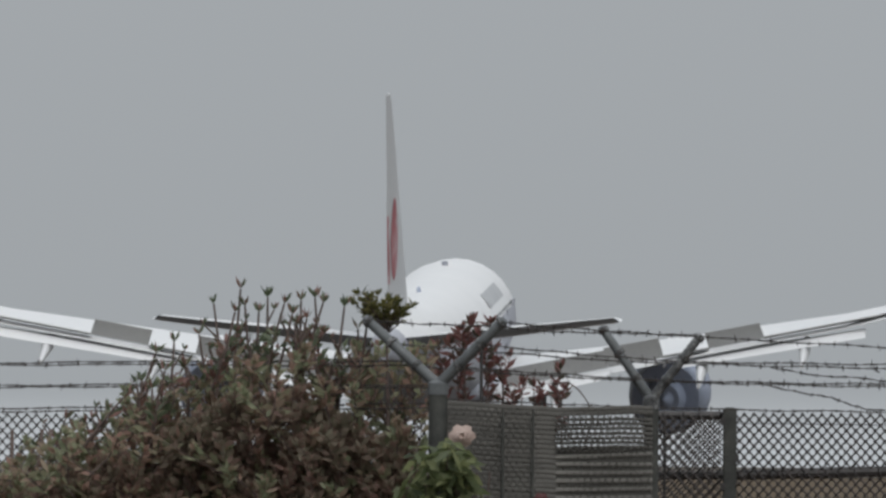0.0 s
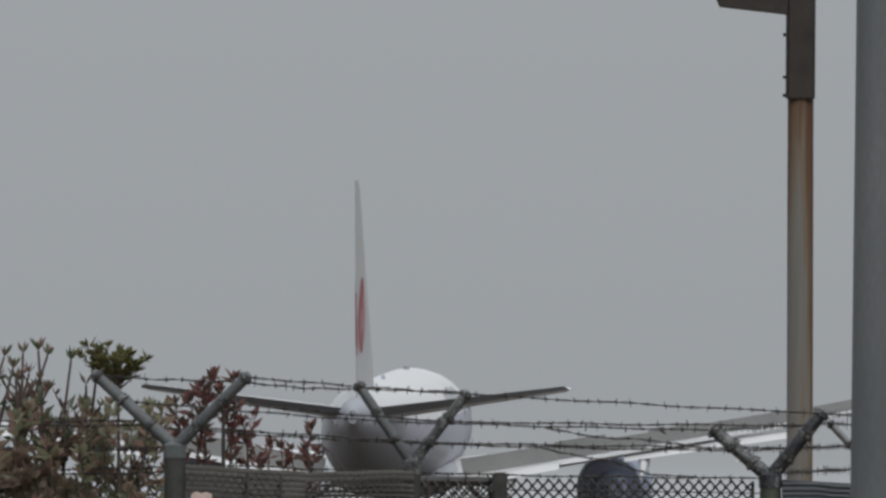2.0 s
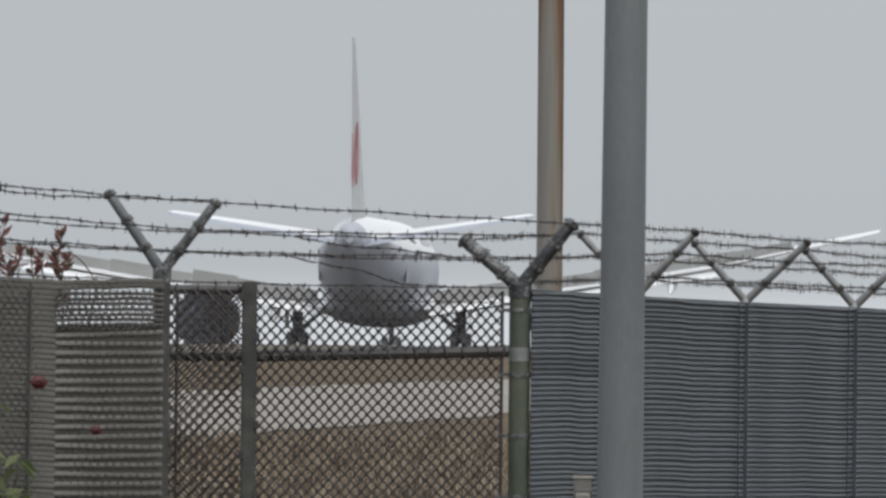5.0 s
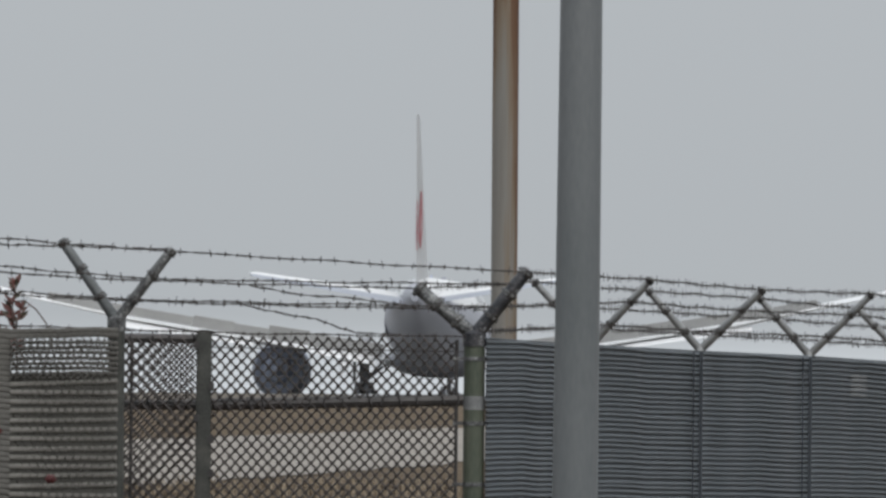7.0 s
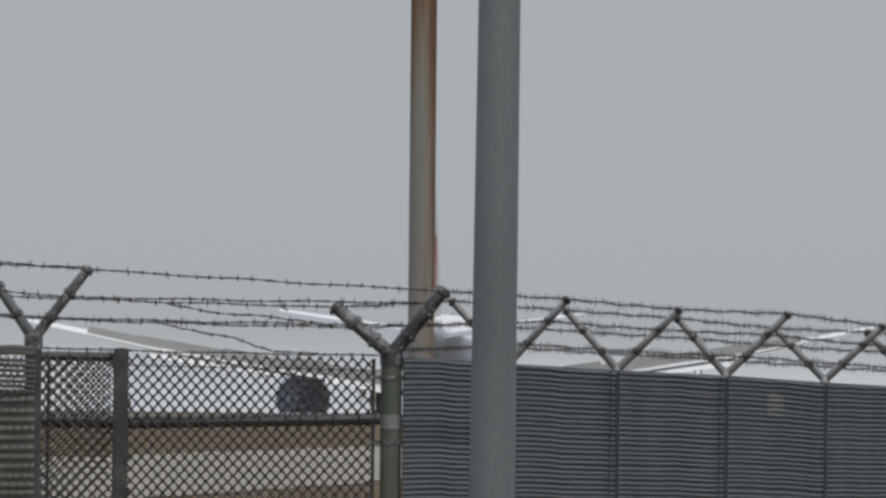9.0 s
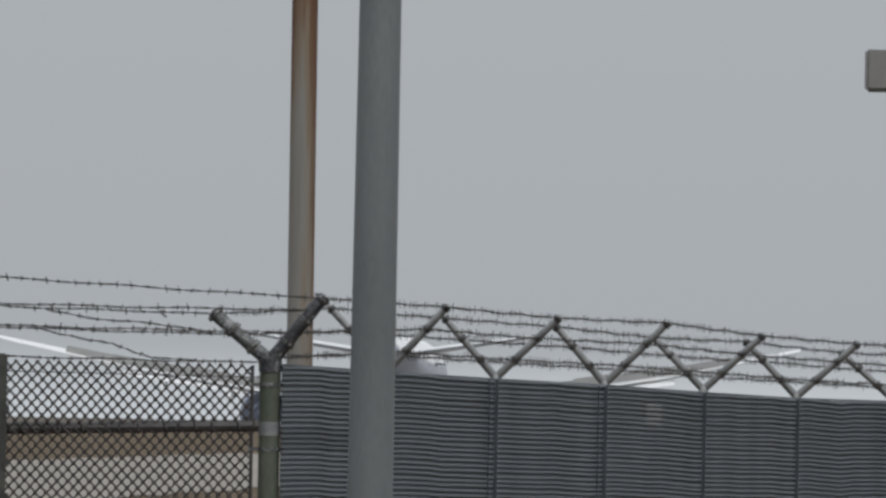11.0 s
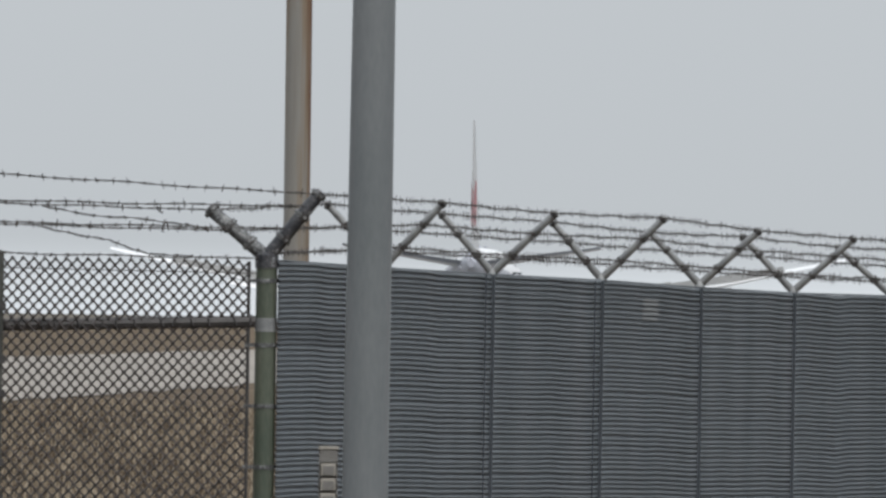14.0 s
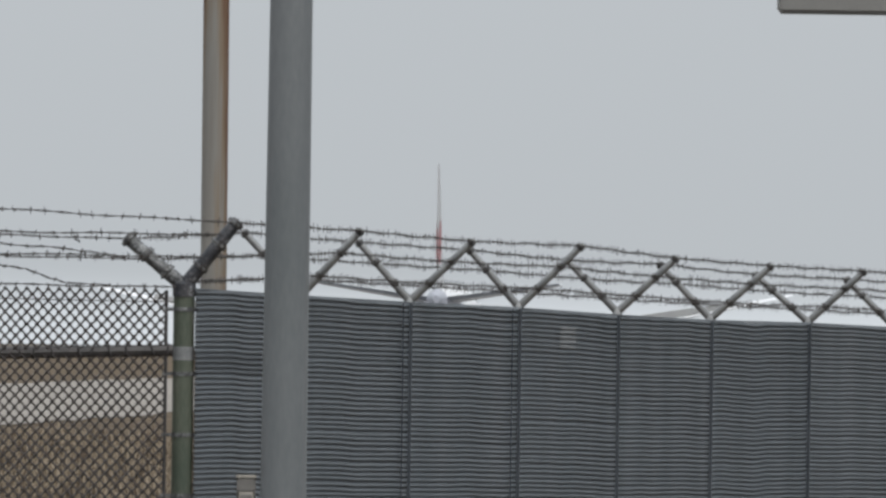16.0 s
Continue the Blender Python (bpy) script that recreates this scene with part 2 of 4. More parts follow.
RED_MARK.node_tree.nodes["Principled BSDF"].inputs["Specular IOR Level"].default_value = 0.1


def glow(name, colour, strength):
    m = bpy.data.materials.new(name)
    m.use_nodes = True
    b = m.node_tree.nodes["Principled BSDF"]
    b.inputs["Base Color"].default_value = (*colour, 1)
    b.inputs["Emission Color"].default_value, b.inputs["Emission Strength"].default_value = (*colour, 1), strength
    return m


STROBE_GLOW, BEACON_GLOW = glow("white_strobe_lamp", (1.0, 0.98, 0.94), 6.0), glow("red_beacon_lamp", (1.0, 0.16, 0.10), 8.0)
# tyres and gear legs paled: distance haze is put into this colour
TYRE = material("haze_lifted_rubber", [(0.3, (0.270, 0.278, 0.300)), (0.7, (0.335, 0.342, 0.365))], 5, 0.8, 0, 0.1)
GLASS_DARK = material("window_glass", [(0.3, (0.03, 0.035, 0.04)), (0.7, (0.05, 0.055, 0.06))], 2, 0.1, 0, 0)


# ======== building helpers ========
def part(name, bm, mat, parent=None, label=""):
    """One mesh object from a bmesh, under a thing or a part."""
    me = bpy.data.meshes.new(name)
    bm.to_mesh(me)
    bm.free()
    me.materials.append(mat)
    ob = new(name, me)
    if parent is not None:
        ob.parent = parent
    return tagged(ob, label) if label else ob


def smooth(ob, angle=40):
    ob.data.polygons.foreach_set("use_smooth", [True] * len(ob.data.polygons))
    ob.data.set_sharp_from_angle(angle=radians(angle))
    return ob


def thing(name, m, label, category, group="", kind=""):
    ob = new(name)
    ob.empty_display_size = 0.1
    ob.matrix_basis = m
    return tagged(ob, label, category, group, kind)


def tube(bm, points, radii, sides=8, caps=True, lift=(0, 0, 1)):
    """A round bar along points; radii one number or one a point."""
    pts = [Vector(p) for p in points]
    rr = radii if isinstance(radii, (list, tuple)) else [radii] * len(pts)
    rings = []
    for k, p in enumerate(pts):
        d = (pts[min(k + 1, len(pts) - 1)] - pts[max(k - 1, 0)]).normalized()
        up = Vector(lift) if abs(d.dot(Vector(lift))) < 0.95 else Vector((1, 0, 0))
        a = d.cross(up).normalized()
        b = a.cross(d)
        rings.append([bm.verts.new(p + (a * math.cos(q) + b * math.sin(q)) * rr[k]) for q in (2 * math.pi * i / sides for i in range(sides))])
    for r, q in zip(rings, rings[1:]):
        for i in range(sides):
            bm.faces.new((r[i], r[(i + 1) % sides], q[(i + 1) % sides], q[i]))
    if caps:
        bm.faces.new(rings[0][::-1])
        bm.faces.new(rings[-1])
    return bm


def box(bm, lo, hi, bevel=0.0):
    made = bmesh.ops.create_cube(bm, size=1)["verts"]
    c, s = [(a + b) / 2 for a, b in zip(lo, hi)], [b - a for a, b in zip(lo, hi)]
    bmesh.ops.transform(bm, matrix=Matrix.LocRotScale(c, None, s), verts=made)
    if bevel:
        edges = list({e for v in made for e in v.link_edges})
        bmesh.ops.bevel(bm, geom=edges, offset=bevel, segments=2, affect="EDGES")
    return bm


def quads(name, verts, faces, mat, parent=None, label=""):
    me = bpy.data.meshes.new(name)
    me.from_pydata([tuple(v) for v in verts], [], faces)
    me.materials.append(mat)
    ob = new(name, me)
    if parent is not None:
        ob.parent = parent
    return tagged(ob, label) if label else ob


# ======== ground ========
def ground_height(y):
    """Level, then falling away past the far end of the field."""
    return float(np.interp(y, (850, 1000, 1120, 1240, 1500, 2200), (0.0, -0.68, -1.0, -1.82, -3.7, -8.85)))


def build_ground():
    ys = [-300, -60, 60, 90, 120, 160, 220, 300, 420, 600, 800, 850, 950, 1000, 1120, 1240, 1500, 2200, 4000]
    xs = [-3000, -600, -120, -30, -10, 0, 10, 30, 120, 600, 3000]
    v = [(x, y, ground_height(y)) for y in ys for x in xs]
    w = len(xs)
    f = [(j * w + i, j * w + i + 1, (j + 1) * w + i + 1, (j + 1) * w + i) for j in range(len(ys) - 1) for i in range(w - 1)]
    tagged(quads("ground", v, f, GROUND), "dry brown grass field with bare soil", "ground", kind="structure")


def build_road():
    # a pale service road that crosses the field at a slant; its edge wavers
    rnd = random.Random(4)
    n, v, f = 60, [], []
    for k in range(n + 1):
        x = -9 + 20 * k / n
        near, far = 239 + 12.2 * x + rnd.uniform(-3, 3), 377 + 10.2 * x + rnd.uniform(-4, 4)
        v += [(x, near, 0.02), (x, far, 0.02)]
    f = [(2 * k, 2 * k + 2, 2 * k + 3, 2 * k + 1) for k in range(n)]
    tagged(quads("road", v, f, ROAD), "pale worn concrete service road across the field", "road", kind="structure")


def build_runway():
    v, f = [], []
    for k, y in enumerate((640, 800, 850, 950, 1000, 1120, 1240, 1500, 2200, 3000)):
        x = -26 + 0.083 * (y - 640)
        v += [(x - 30, y, ground_height(y) + 0.03), (x + 30, y, ground_height(y) + 0.03)]
        if k:
            f.append((2 * k - 2, 2 * k - 1, 2 * k + 1, 2 * k))
    tagged(quads("runway", v, f, TARMAC), "worn grey runway with rubber streaks", "runway", kind="structure")


def build_mirage_strip():
    # added mirror-smooth strip in place of a heat mirage;
    # its near edge runs at a slant, nearer towards the fence's far end
    v, f = [], []
    for k, y in enumerate((745, 800, 850, 915, 1000, 1120, 1240, 1500, 2200)):
        v += [(max(10 - 0.0549 * (y - 745), -4), y, ground_height(y) + 0.05), (90, y, ground_height(y) + 0.05)]
        if k:
            f.append((2 * k - 2, 2 * k - 1, 2 * k + 1, 2 * k))
    tagged(quads("taxiway", v, f, MIRAGE_GLOSS), "glossy strip added as a mirage that mirrors the pale sky", "taxiway", kind="structure")


def build_grass():
    rnd = np.random.RandomState(7)
    v, f = [], []
    for _ in range(5200):
        y = 104 + 126 * rnd.rand() ** 1.3
        x = y * rnd.uniform(-0.028, 0.016)
        for _ in range(3):
            h, a, w = rnd.uniform(0.04, 0.16) * (1.5 if rnd.rand() < 0.1 else 1), rnd.uniform(0, 6.28), rnd.uniform(0.008, 0.02)
            bx, by = x + rnd.normal(0, 0.05), y + rnd.normal(0, 0.05)
            dx, dy, lx = math.cos(a) * w, math.sin(a) * w, rnd.normal(0, 0.5) * h
            k = len(v)
            v += [(bx - dx, by - dy, -0.01), (bx + dx, by + dy, -0.01), (bx + lx + dx * 0.3, by, h), (bx + lx - dx * 0.3, by, h)]
            f.append((k, k + 1, k + 2, k + 3))
    # denser straw clumps
    for _ in range(420):
        y = 104 + 110 * rnd.rand() ** 1.4
        x = y * rnd.uniform(-0.028, 0.016)
        wide = rnd.uniform(0.06, 0.22)
        for _ in range(26):
            h, a, w = rnd.uniform(0.06, 0.20), rnd.uniform(0, 6.28), rnd.uniform(0.008, 0.018)
            bx, by = x + rnd.normal(0, wide), y + rnd.normal(0, wide * 2)
            dx, dy, lx = math.cos(a) * w, math.sin(a) * w, rnd.normal(0, 0.5) * h
            k = len(v)
            v += [(bx - dx, by - dy, -0.01), (bx + dx, by + dy, -0.01), (bx + lx + dx * 0.3, by, h), (bx + lx - dx * 0.3, by, h)]
            f.append((k, k + 1, k + 2, k + 3))
    tagged(quads("grass", v, f, GRASS), "straw-coloured dry grass tufts behind the fence", "grass", kind="stuff")


build_ground(), build_road(), build_runway(), build_mirage_strip(), build_grass()


# ======== fences ========
def v_post(base, left, right, r_post, r_arm, mats, label, foot=0.0, cap=True):
    """A round post whose two arms fork into a V; left and right are the arms' tips."""
    bx, by, bz = base
    p = thing("fence_post", pose(bx, by, foot), label, "fence post", "forked fence posts")
    h = bz - foot
    smooth(part("post", tube(bmesh.new(), [(0, 0, -0.3), (0, 0, h * 0.5), (0, 0, h + 0.01)], r_post, 14), mats[0], p))
    if cap:
        smooth(part("post_cap", tube(bmesh.new(), [(0, 0, h - 0.06), (0, 0, h + 0.015), (0, 0, h + 0.035)], [r_post * 1.1, r_post * 1.1, r_post * 0.6], 14), mats[2], p))
    for tip, mat, nm in ((left, mats[1], "arm"), (right, mats[2], "arm")):
        d = Vector((tip[0] - bx, tip[1] - by, tip[2] - bz))
        b = tube(bmesh.new(), [d * 0.02, d * 0.5, d * 0.97, d * 1.0], [r_arm * 1.1, r_arm, r_arm * 0.95, r_arm * 0.7], 10)
        arm = smooth(part(nm, b, mat, p))
        arm.location = (0, 0, h)
        for q in (0.30, 0.64, 0.95):
            c = d * q
            part("wire_clip", tube(bmesh.new(), [c - d.normalized() * 0.012, c + d.normalized() * 0.012], r_arm * 1.2, 8), DIRTY, arm)
            # a turn of wire round the clip, its cut ends standing off
            e, up = d.normalized(), Vector((0, -1, 0))
            across = e.cross(up).normalized()
            ring = [c + e * (0.004 * k - 0.016) + (across * math.cos(k) + up * math.sin(k)) * r_arm * 1.28 for k in range(9)]
            part("tie_wire", tube(bmesh.new(), [ring[0] - across * 0.02 + e * 0.03] + ring + [ring[-1] + across * 0.018 - e * 0.022], 0.0032, 4), WIRE, arm)
    return p


def chain_link(name, a, b, z0, z1, parent, dx=0.0657, dz=0.0350, r=0.0056, mat=None):
    """Woven diamond mesh between two points of the plan: bent wires, each hooked into the next."""
    a, b = Vector((*a, 0)), Vector((*b, 0))
    length = (b - a).length
    d = (b - a) / length
    nrm = Vector((-d.y, d.x, 0))
    n, rows = int(length / (dx / 2)), int((z1 - z0) / dz)
    v, f = [], []
    for i in range(0, n, 1):
        if i % 2:
            continue
        x0 = i * dx / 2
        ring = []
        for j in range(rows + 1):
            x = x0 + (dx * 0.54 if j % 2 else -dx * 0.04)
            off = 0.004 if j % 2 else -0.004
            wob = 0.003 * math.sin(i * 1.7 + j * 0.9)
            c = a + d * min(max(x + wob, 0), length) + nrm * off + Vector((0, 0, z1 - j * dz))
            k = len(v)
            v += [c + d * r * 1.25, c - d * r * 0.6 + nrm * r, c - d * r * 0.6 - nrm * r]
            ring.append(k)
        for p, q in zip(ring, ring[1:]):
            f += [(p + s, p + (s + 1) % 3, q + (s + 1) % 3, q + s) for s in range(3)]
        # the mirrored half of the diamond
        ring = []
        for j in range(rows + 1):
            x = x0 + (dx * 0.46 if j % 2 else dx * 1.04)
            off = -0.004 if j % 2 else 0.004
            c = a + d * min(max(x, 0), length) + nrm * off + Vector((0, 0, z1 - j * dz))
            k = len(v)
            v += [c + d * r * 1.25, c - d * r * 0.6 + nrm * r, c - d * r * 0.6 - nrm * r]
            ring.append(k)
        for p, q in zip(ring, ring[1:]):
            f += [(p + s, p + (s + 1) % 3, q + (s + 1) % 3, q + s) for s in range(3)]
        # the hooked bends, thicker than the straight wire
        for j in range(rows + 1):
            c = a + d * min(max(x0 + (dx * 0.5 if j % 2 else 0.0), 0), length) + Vector((0, 0, z1 - j * dz))
            k = len(v)
            v += [c + d * r * 1.9, c - d * r * 1.9, c + Vector((0, 0, r * 1.7)), c - Vector((0, 0, r * 1.7)), c + nrm * r * 1.6, c - nrm * r * 1.6]
            f += [(k + p, k + q, k + e) for p in (0, 1) for q in (2, 3) for e in (4, 5)]
    return quads(name, v, f, mat or LINK, parent)


def slat_rows(name, a, b, top_a, top_b, z0, pitch, fill, mat, parent, wave=0.006, seed=1, steps=14, depth=0.012, dark=None):
    """Curved horizontal slats woven between two posts, each a part; the rows ripple together."""
    rnd = random.Random(seed)
    a, b = Vector((*a, 0)), Vector((*b, 0))
    d = b - a
    nrm = Vector((d.y, -d.x, 0)).normalized()
    ph = [rnd.uniform(0, 6.28) for _ in range(4)]
    wv = [wave * (math.sin(ph[0] + 5 * k / steps) + 0.6 * math.sin(ph[1] + 13 * k / steps) + 0.4 * math.sin(ph[2] + 27 * k / steps)) for k in range(steps + 1)]
    rows = int((max(top_a, top_b) - z0) / pitch)
    for j in range(rows):
        v, f = [], []
        h = pitch * fill * rnd.uniform(0.94, 1.06)
        jit, tilt = rnd.gauss(0, pitch * 0.05), rnd.gauss(0, pitch * 0.10)
        prev = None
        for k in range(steps + 1):
            q = k / steps
            c = a + d * q
            z = (top_a + (top_b - top_a) * q) - (j + 0.5) * pitch + wv[k] * (1 + 0.15 * math.sin(j * 0.35 + ph[3])) + jit + tilt * (q - 0.5)
            row = []
            for u, o in ((-0.5, 0.0), (-0.22, 0.9), (0.22, 0.75), (0.5, -0.1)):
                row.append(len(v))
                v.append(c + nrm * o * depth + Vector((0, 0, z + u * h)))
            if prev:
                f += [(prev[i], row[i], row[i + 1], prev[i + 1]) for i in range(3)]
            prev = row
        level = top_a - (j + 0.5) * pitch
        quads(name, v, f, dark[2] if dark and dark[0] < level < dark[1] else mat, parent)


def barbed_wire(points, sag, seed, label="thin rusty barbed wire strung between forked posts", gap=0.115, barb=1.0):
    """One strand: two twisted wires with four-pointed barbs along the way."""
    rnd = random.Random(seed)
    path = []
    for p, q in zip(points, points[1:]):
        p, q = Vector(p), Vector(q)
        n = max(4, int((q - p).length / 0.06))
        s = sag * rnd.uniform(0.5, 1.5) * min(1.0, (q - p).length / 2)
        kink = rnd.uniform(0, 6.28)
        for k in range(n):
            u = k / n
            w = p.lerp(q, u)
            path.append(w + Vector((0, 0, -4 * s * u * (1 - u) + 0.004 * math.sin(kink + u * 19) * math.sin(math.pi * u))))
    path.append(Vector(points[-1]))
    bm = bmesh.new()
    for side in (0, math.pi):
        tube(bm, [w + Vector((0, math.cos(side + k * 1.1), math.sin(side + k * 1.1))) * 0.0042 for k, w in enumerate(path)], 0.0031, 3)
    dist, nxt = 0.0, rnd.uniform(0, gap)
    for p, q in zip(path, path[1:]):
        seg = (q - p).length
        while nxt < dist + seg and seg > 1e-6:
            c = p.lerp(q, (nxt - dist) / seg)
            d = (q - p).normalized()
            for s in range(2):
                an = rnd.uniform(0, 3.14)
                t = Vector((0, math.cos(an), math.sin(an))) * barb * rnd.uniform(0.010, 0.022) + d * rnd.uniform(-0.010, 0.010)
                tube(bm, [c - t + d * 0.006 * (s - 0.5), c + t + d * 0.006 * (s - 0.5)], [0.0025, 0.0025], 3)
            tube(bm, [c - d * 0.008, c + d * 0.008], 0.0062, 5)
            nxt += gap * rnd.uniform(0.7, 1.3)
        dist += seg
    return tagged(part("barbed_wire", bm, WIRE), label, "barbed wire", "barbed wires")


V1, V1L, V1R = (-2.07, 97.30, 2.001), (-2.547, 97.50, 2.431), (-1.644, 97.10, 2.423)
V2, V2L, V2R = (-0.713, 98.10, 1.919), (-1.039, 98.15, 2.388), (-0.391, 98.05, 2.342)
V3, V3L, V3R = (1.386, 100.0, 1.855), (1.036, 100.05, 2.145), (1.698, 99.95, 2.252)
W = [(2.140, 102.9, 1.819), (2.878, 105.8, 1.791), (3.657, 108.7, 1.768), (4.406, 111.6, 1.744), (5.151, 114.5, 1.709),
     (5.959, 117.4, 1.697), (6.72, 120.3, 1.67), (7.50, 123.2, 1.65), (8.28, 126.1, 1.63)]
WL = [(1.774, 2.205), (2.541, 2.168), (3.325, 2.140), (4.055, 2.093), (4.785, 2.087), (5.570, 2.032), (6.36, 2.015), (7.14, 1.99), (7.92, 1.97)]
WR = [(2.501, 2.225), (3.272, 2.184), (4.062, 2.178), (4.796, 2.117), (5.565, 2.085), (6.350, 2.066), (7.14, 2.04), (7.92, 2.02), (8.70, 2.00)]
GATE = (-0.2085, 99.6)


def build_posts():
    v_post(V1, V1L, V1R, 0.062, 0.034, (GREY_POST, ARM_GREY, ARM_GREY), "weathered grey steel fence post forked into a V")
    v_post(V2, V2L, V2R, 0.050, 0.030, (GREY_POST, ARM_GREY, DIRTY), "weathered steel fence post with forked wire arms")
    p = v_post(V3, V3L, V3R, 0.064, 0.041, (GREEN_PAINT, DIRTY, TAR), "green-painted gate post with blackened forked arms")
    for z in (1.72, 1.34, 0.98, 0.62):
        b = tube(bmesh.new(), [(0, 0, z - 0.012), (0, 0, z + 0.012)], 0.069, 14)
        box(b, (-0.125, -0.020, z - 0.010), (-0.055, 0.012, z + 0.010))
        box(b, (0.055, -0.012, z - 0.010), (0.085, 0.012, z + 0.010))
        part("brace_band", b, DIRTY, p, "corroded steel brace band")
    smooth(part("sleeve", tube(bmesh.new(), [(0, 0, 1.42), (0, 0, 1.50)], 0.0665, 14), GALV, p, "unpainted patch on the post"))
    bar = tube(bmesh.new(), [(-0.105, -0.01, 0.1), (-0.105, -0.01, 1.83)], 0.012, 6)
    part("tension_bar", bar, RAIL, p)
    for k, w in enumerate(W):
        v_post((w[0], w[1] + 0.12, w[2]), (WL[k][0], w[1] + 0.05, WL[k][1]), (WR[k][0], w[1] - 0.05, WR[k][1]), 0.030, 0.0235, (GREY_POST, GALV, GALV),
               "galvanised steel fence post with forked wire arms")


def build_gate_panel():
    g = thing("chain_link_gate", pose(0, 0, 0), "dark chain-link fence panels with a square post and rails", "fence")
    smooth(part("gate_post", box(bmesh.new(), (GATE[0] - 0.045, GATE[1] - 0.045, -0.2), (GATE[0] + 0.045, GATE[1] + 0.045, 1.875), 0.012), GREY_POST, g))
    chain_link("wire_mesh", (GATE[0] + 0.03, GATE[1]), (V3[0] - 0.08, V3[1]), 0.05, 1.832, g, r=0.0080)
    chain_link("wire_mesh", (V2[0] - 0.02, GATE[1] - 0.02), (GATE[0] - 0.04, GATE[1]), 0.05, 1.822, g, r=0.0082)
    chain_link("wire_mesh", (V2[0] - 0.03, GATE[1] + 0.42), (GATE[0] - 0.04, GATE[1] + 0.45), 0.02, 1.815, g, dx=0.0620, dz=0.0335, r=0.0068)
    smooth(part("rail", tube(bmesh.new(), [(GATE[0], GATE[1] + 0.03, 1.434), (V3[0], V3[1] + 0.03, 1.480)], 0.035, 8), RAIL, g))
    smooth(part("rail", tube(bmesh.new(), [(V2[0] - 0.02, GATE[1] + 0.03, 1.428), (GATE[0], GATE[1] + 0.03, 1.434)], 0.028, 8), RAIL, g))
    smooth(part("rail", tube(bmesh.new(), [(V2[0] - 0.02, GATE[1] + 0.03, 1.822), (GATE[0], GATE[1] + 0.03, 1.822)], 0.028, 8), RAIL, g))
    ties, rnd = bmesh.new(), random.Random(31)
    for x0, x1, y, za, zb, r in ((GATE[0], V3[0], GATE[1] + 0.03, 1.434, 1.480, 0.039), (V2[0], GATE[0], GATE[1] + 0.03, 1.822, 1.822, 0.033), (V2[0], GATE[0], GATE[1] + 0.03, 1.428, 1.434, 0.033)):
        x = x0 + 0.06
        while x < x1 - 0.05:
            u = (x - x0) / (x1 - x0)
            tilt, z = rnd.uniform(-0.02, 0.02), za + (zb - za) * u
            yy = y + (0.4 * u if x1 == V3[0] else 0.0)
            tube(ties, [(x - tilt, yy, z - r), (x - tilt * 0.5, yy - r, z - r * 0.5), (x + tilt * 0.5, yy - r, z + r * 0.5), (x + tilt, yy, z + r)], 0.006, 4, lift=(1, 0, 0))
            x += rnd.uniform(0.07, 0.16)
    for k in range(9):
        z, sx = 0.25 + 0.19 * k + rnd.uniform(-0.04, 0.04), rnd.choice((-1, 1))
        box(ties, (GATE[0] + sx * 0.045 - 0.016, GATE[1] - 0.055, z - 0.022), (GATE[0] + sx * 0.045 + 0.016, GATE[1] - 0.03, z + 0.022))
    tagged(part("tie_wire", ties, RAIL, g, "dark twisted tie wires"), kind="stuff")
    part("tension_wire", tube(bmesh.new(), [(GATE[0], GATE[1], 1.772), (0.5, 99.8, 1.768), (V3[0] - 0.06, V3[1], 1.762)], 0.003, 4), LINK, g)
    part("tension_bar", tube(bmesh.new(), [(V2[0] + 0.080, GATE[1] - 0.01, 0.1), (V2[0] + 0.080, GATE[1] - 0.01, 1.82)], 0.012, 6), RAIL, g)


def build_left_fence():
    g = thing("chain_link_fence", pose(0, 0, 0), "chain-link fence run behind the bush", "fence")
    chain_link("wire_mesh", (-7.4, 99.3), (V1[0] - 0.1, 99.0), -0.02, 1.80, g, dx=0.064, r=0.0072)
    smooth(part("rail", tube(bmesh.new(), [(-7.4, 99.35, 1.38), (V1[0] - 0.1, 99.05, 1.38)], 0.024, 8), RAIL, g))


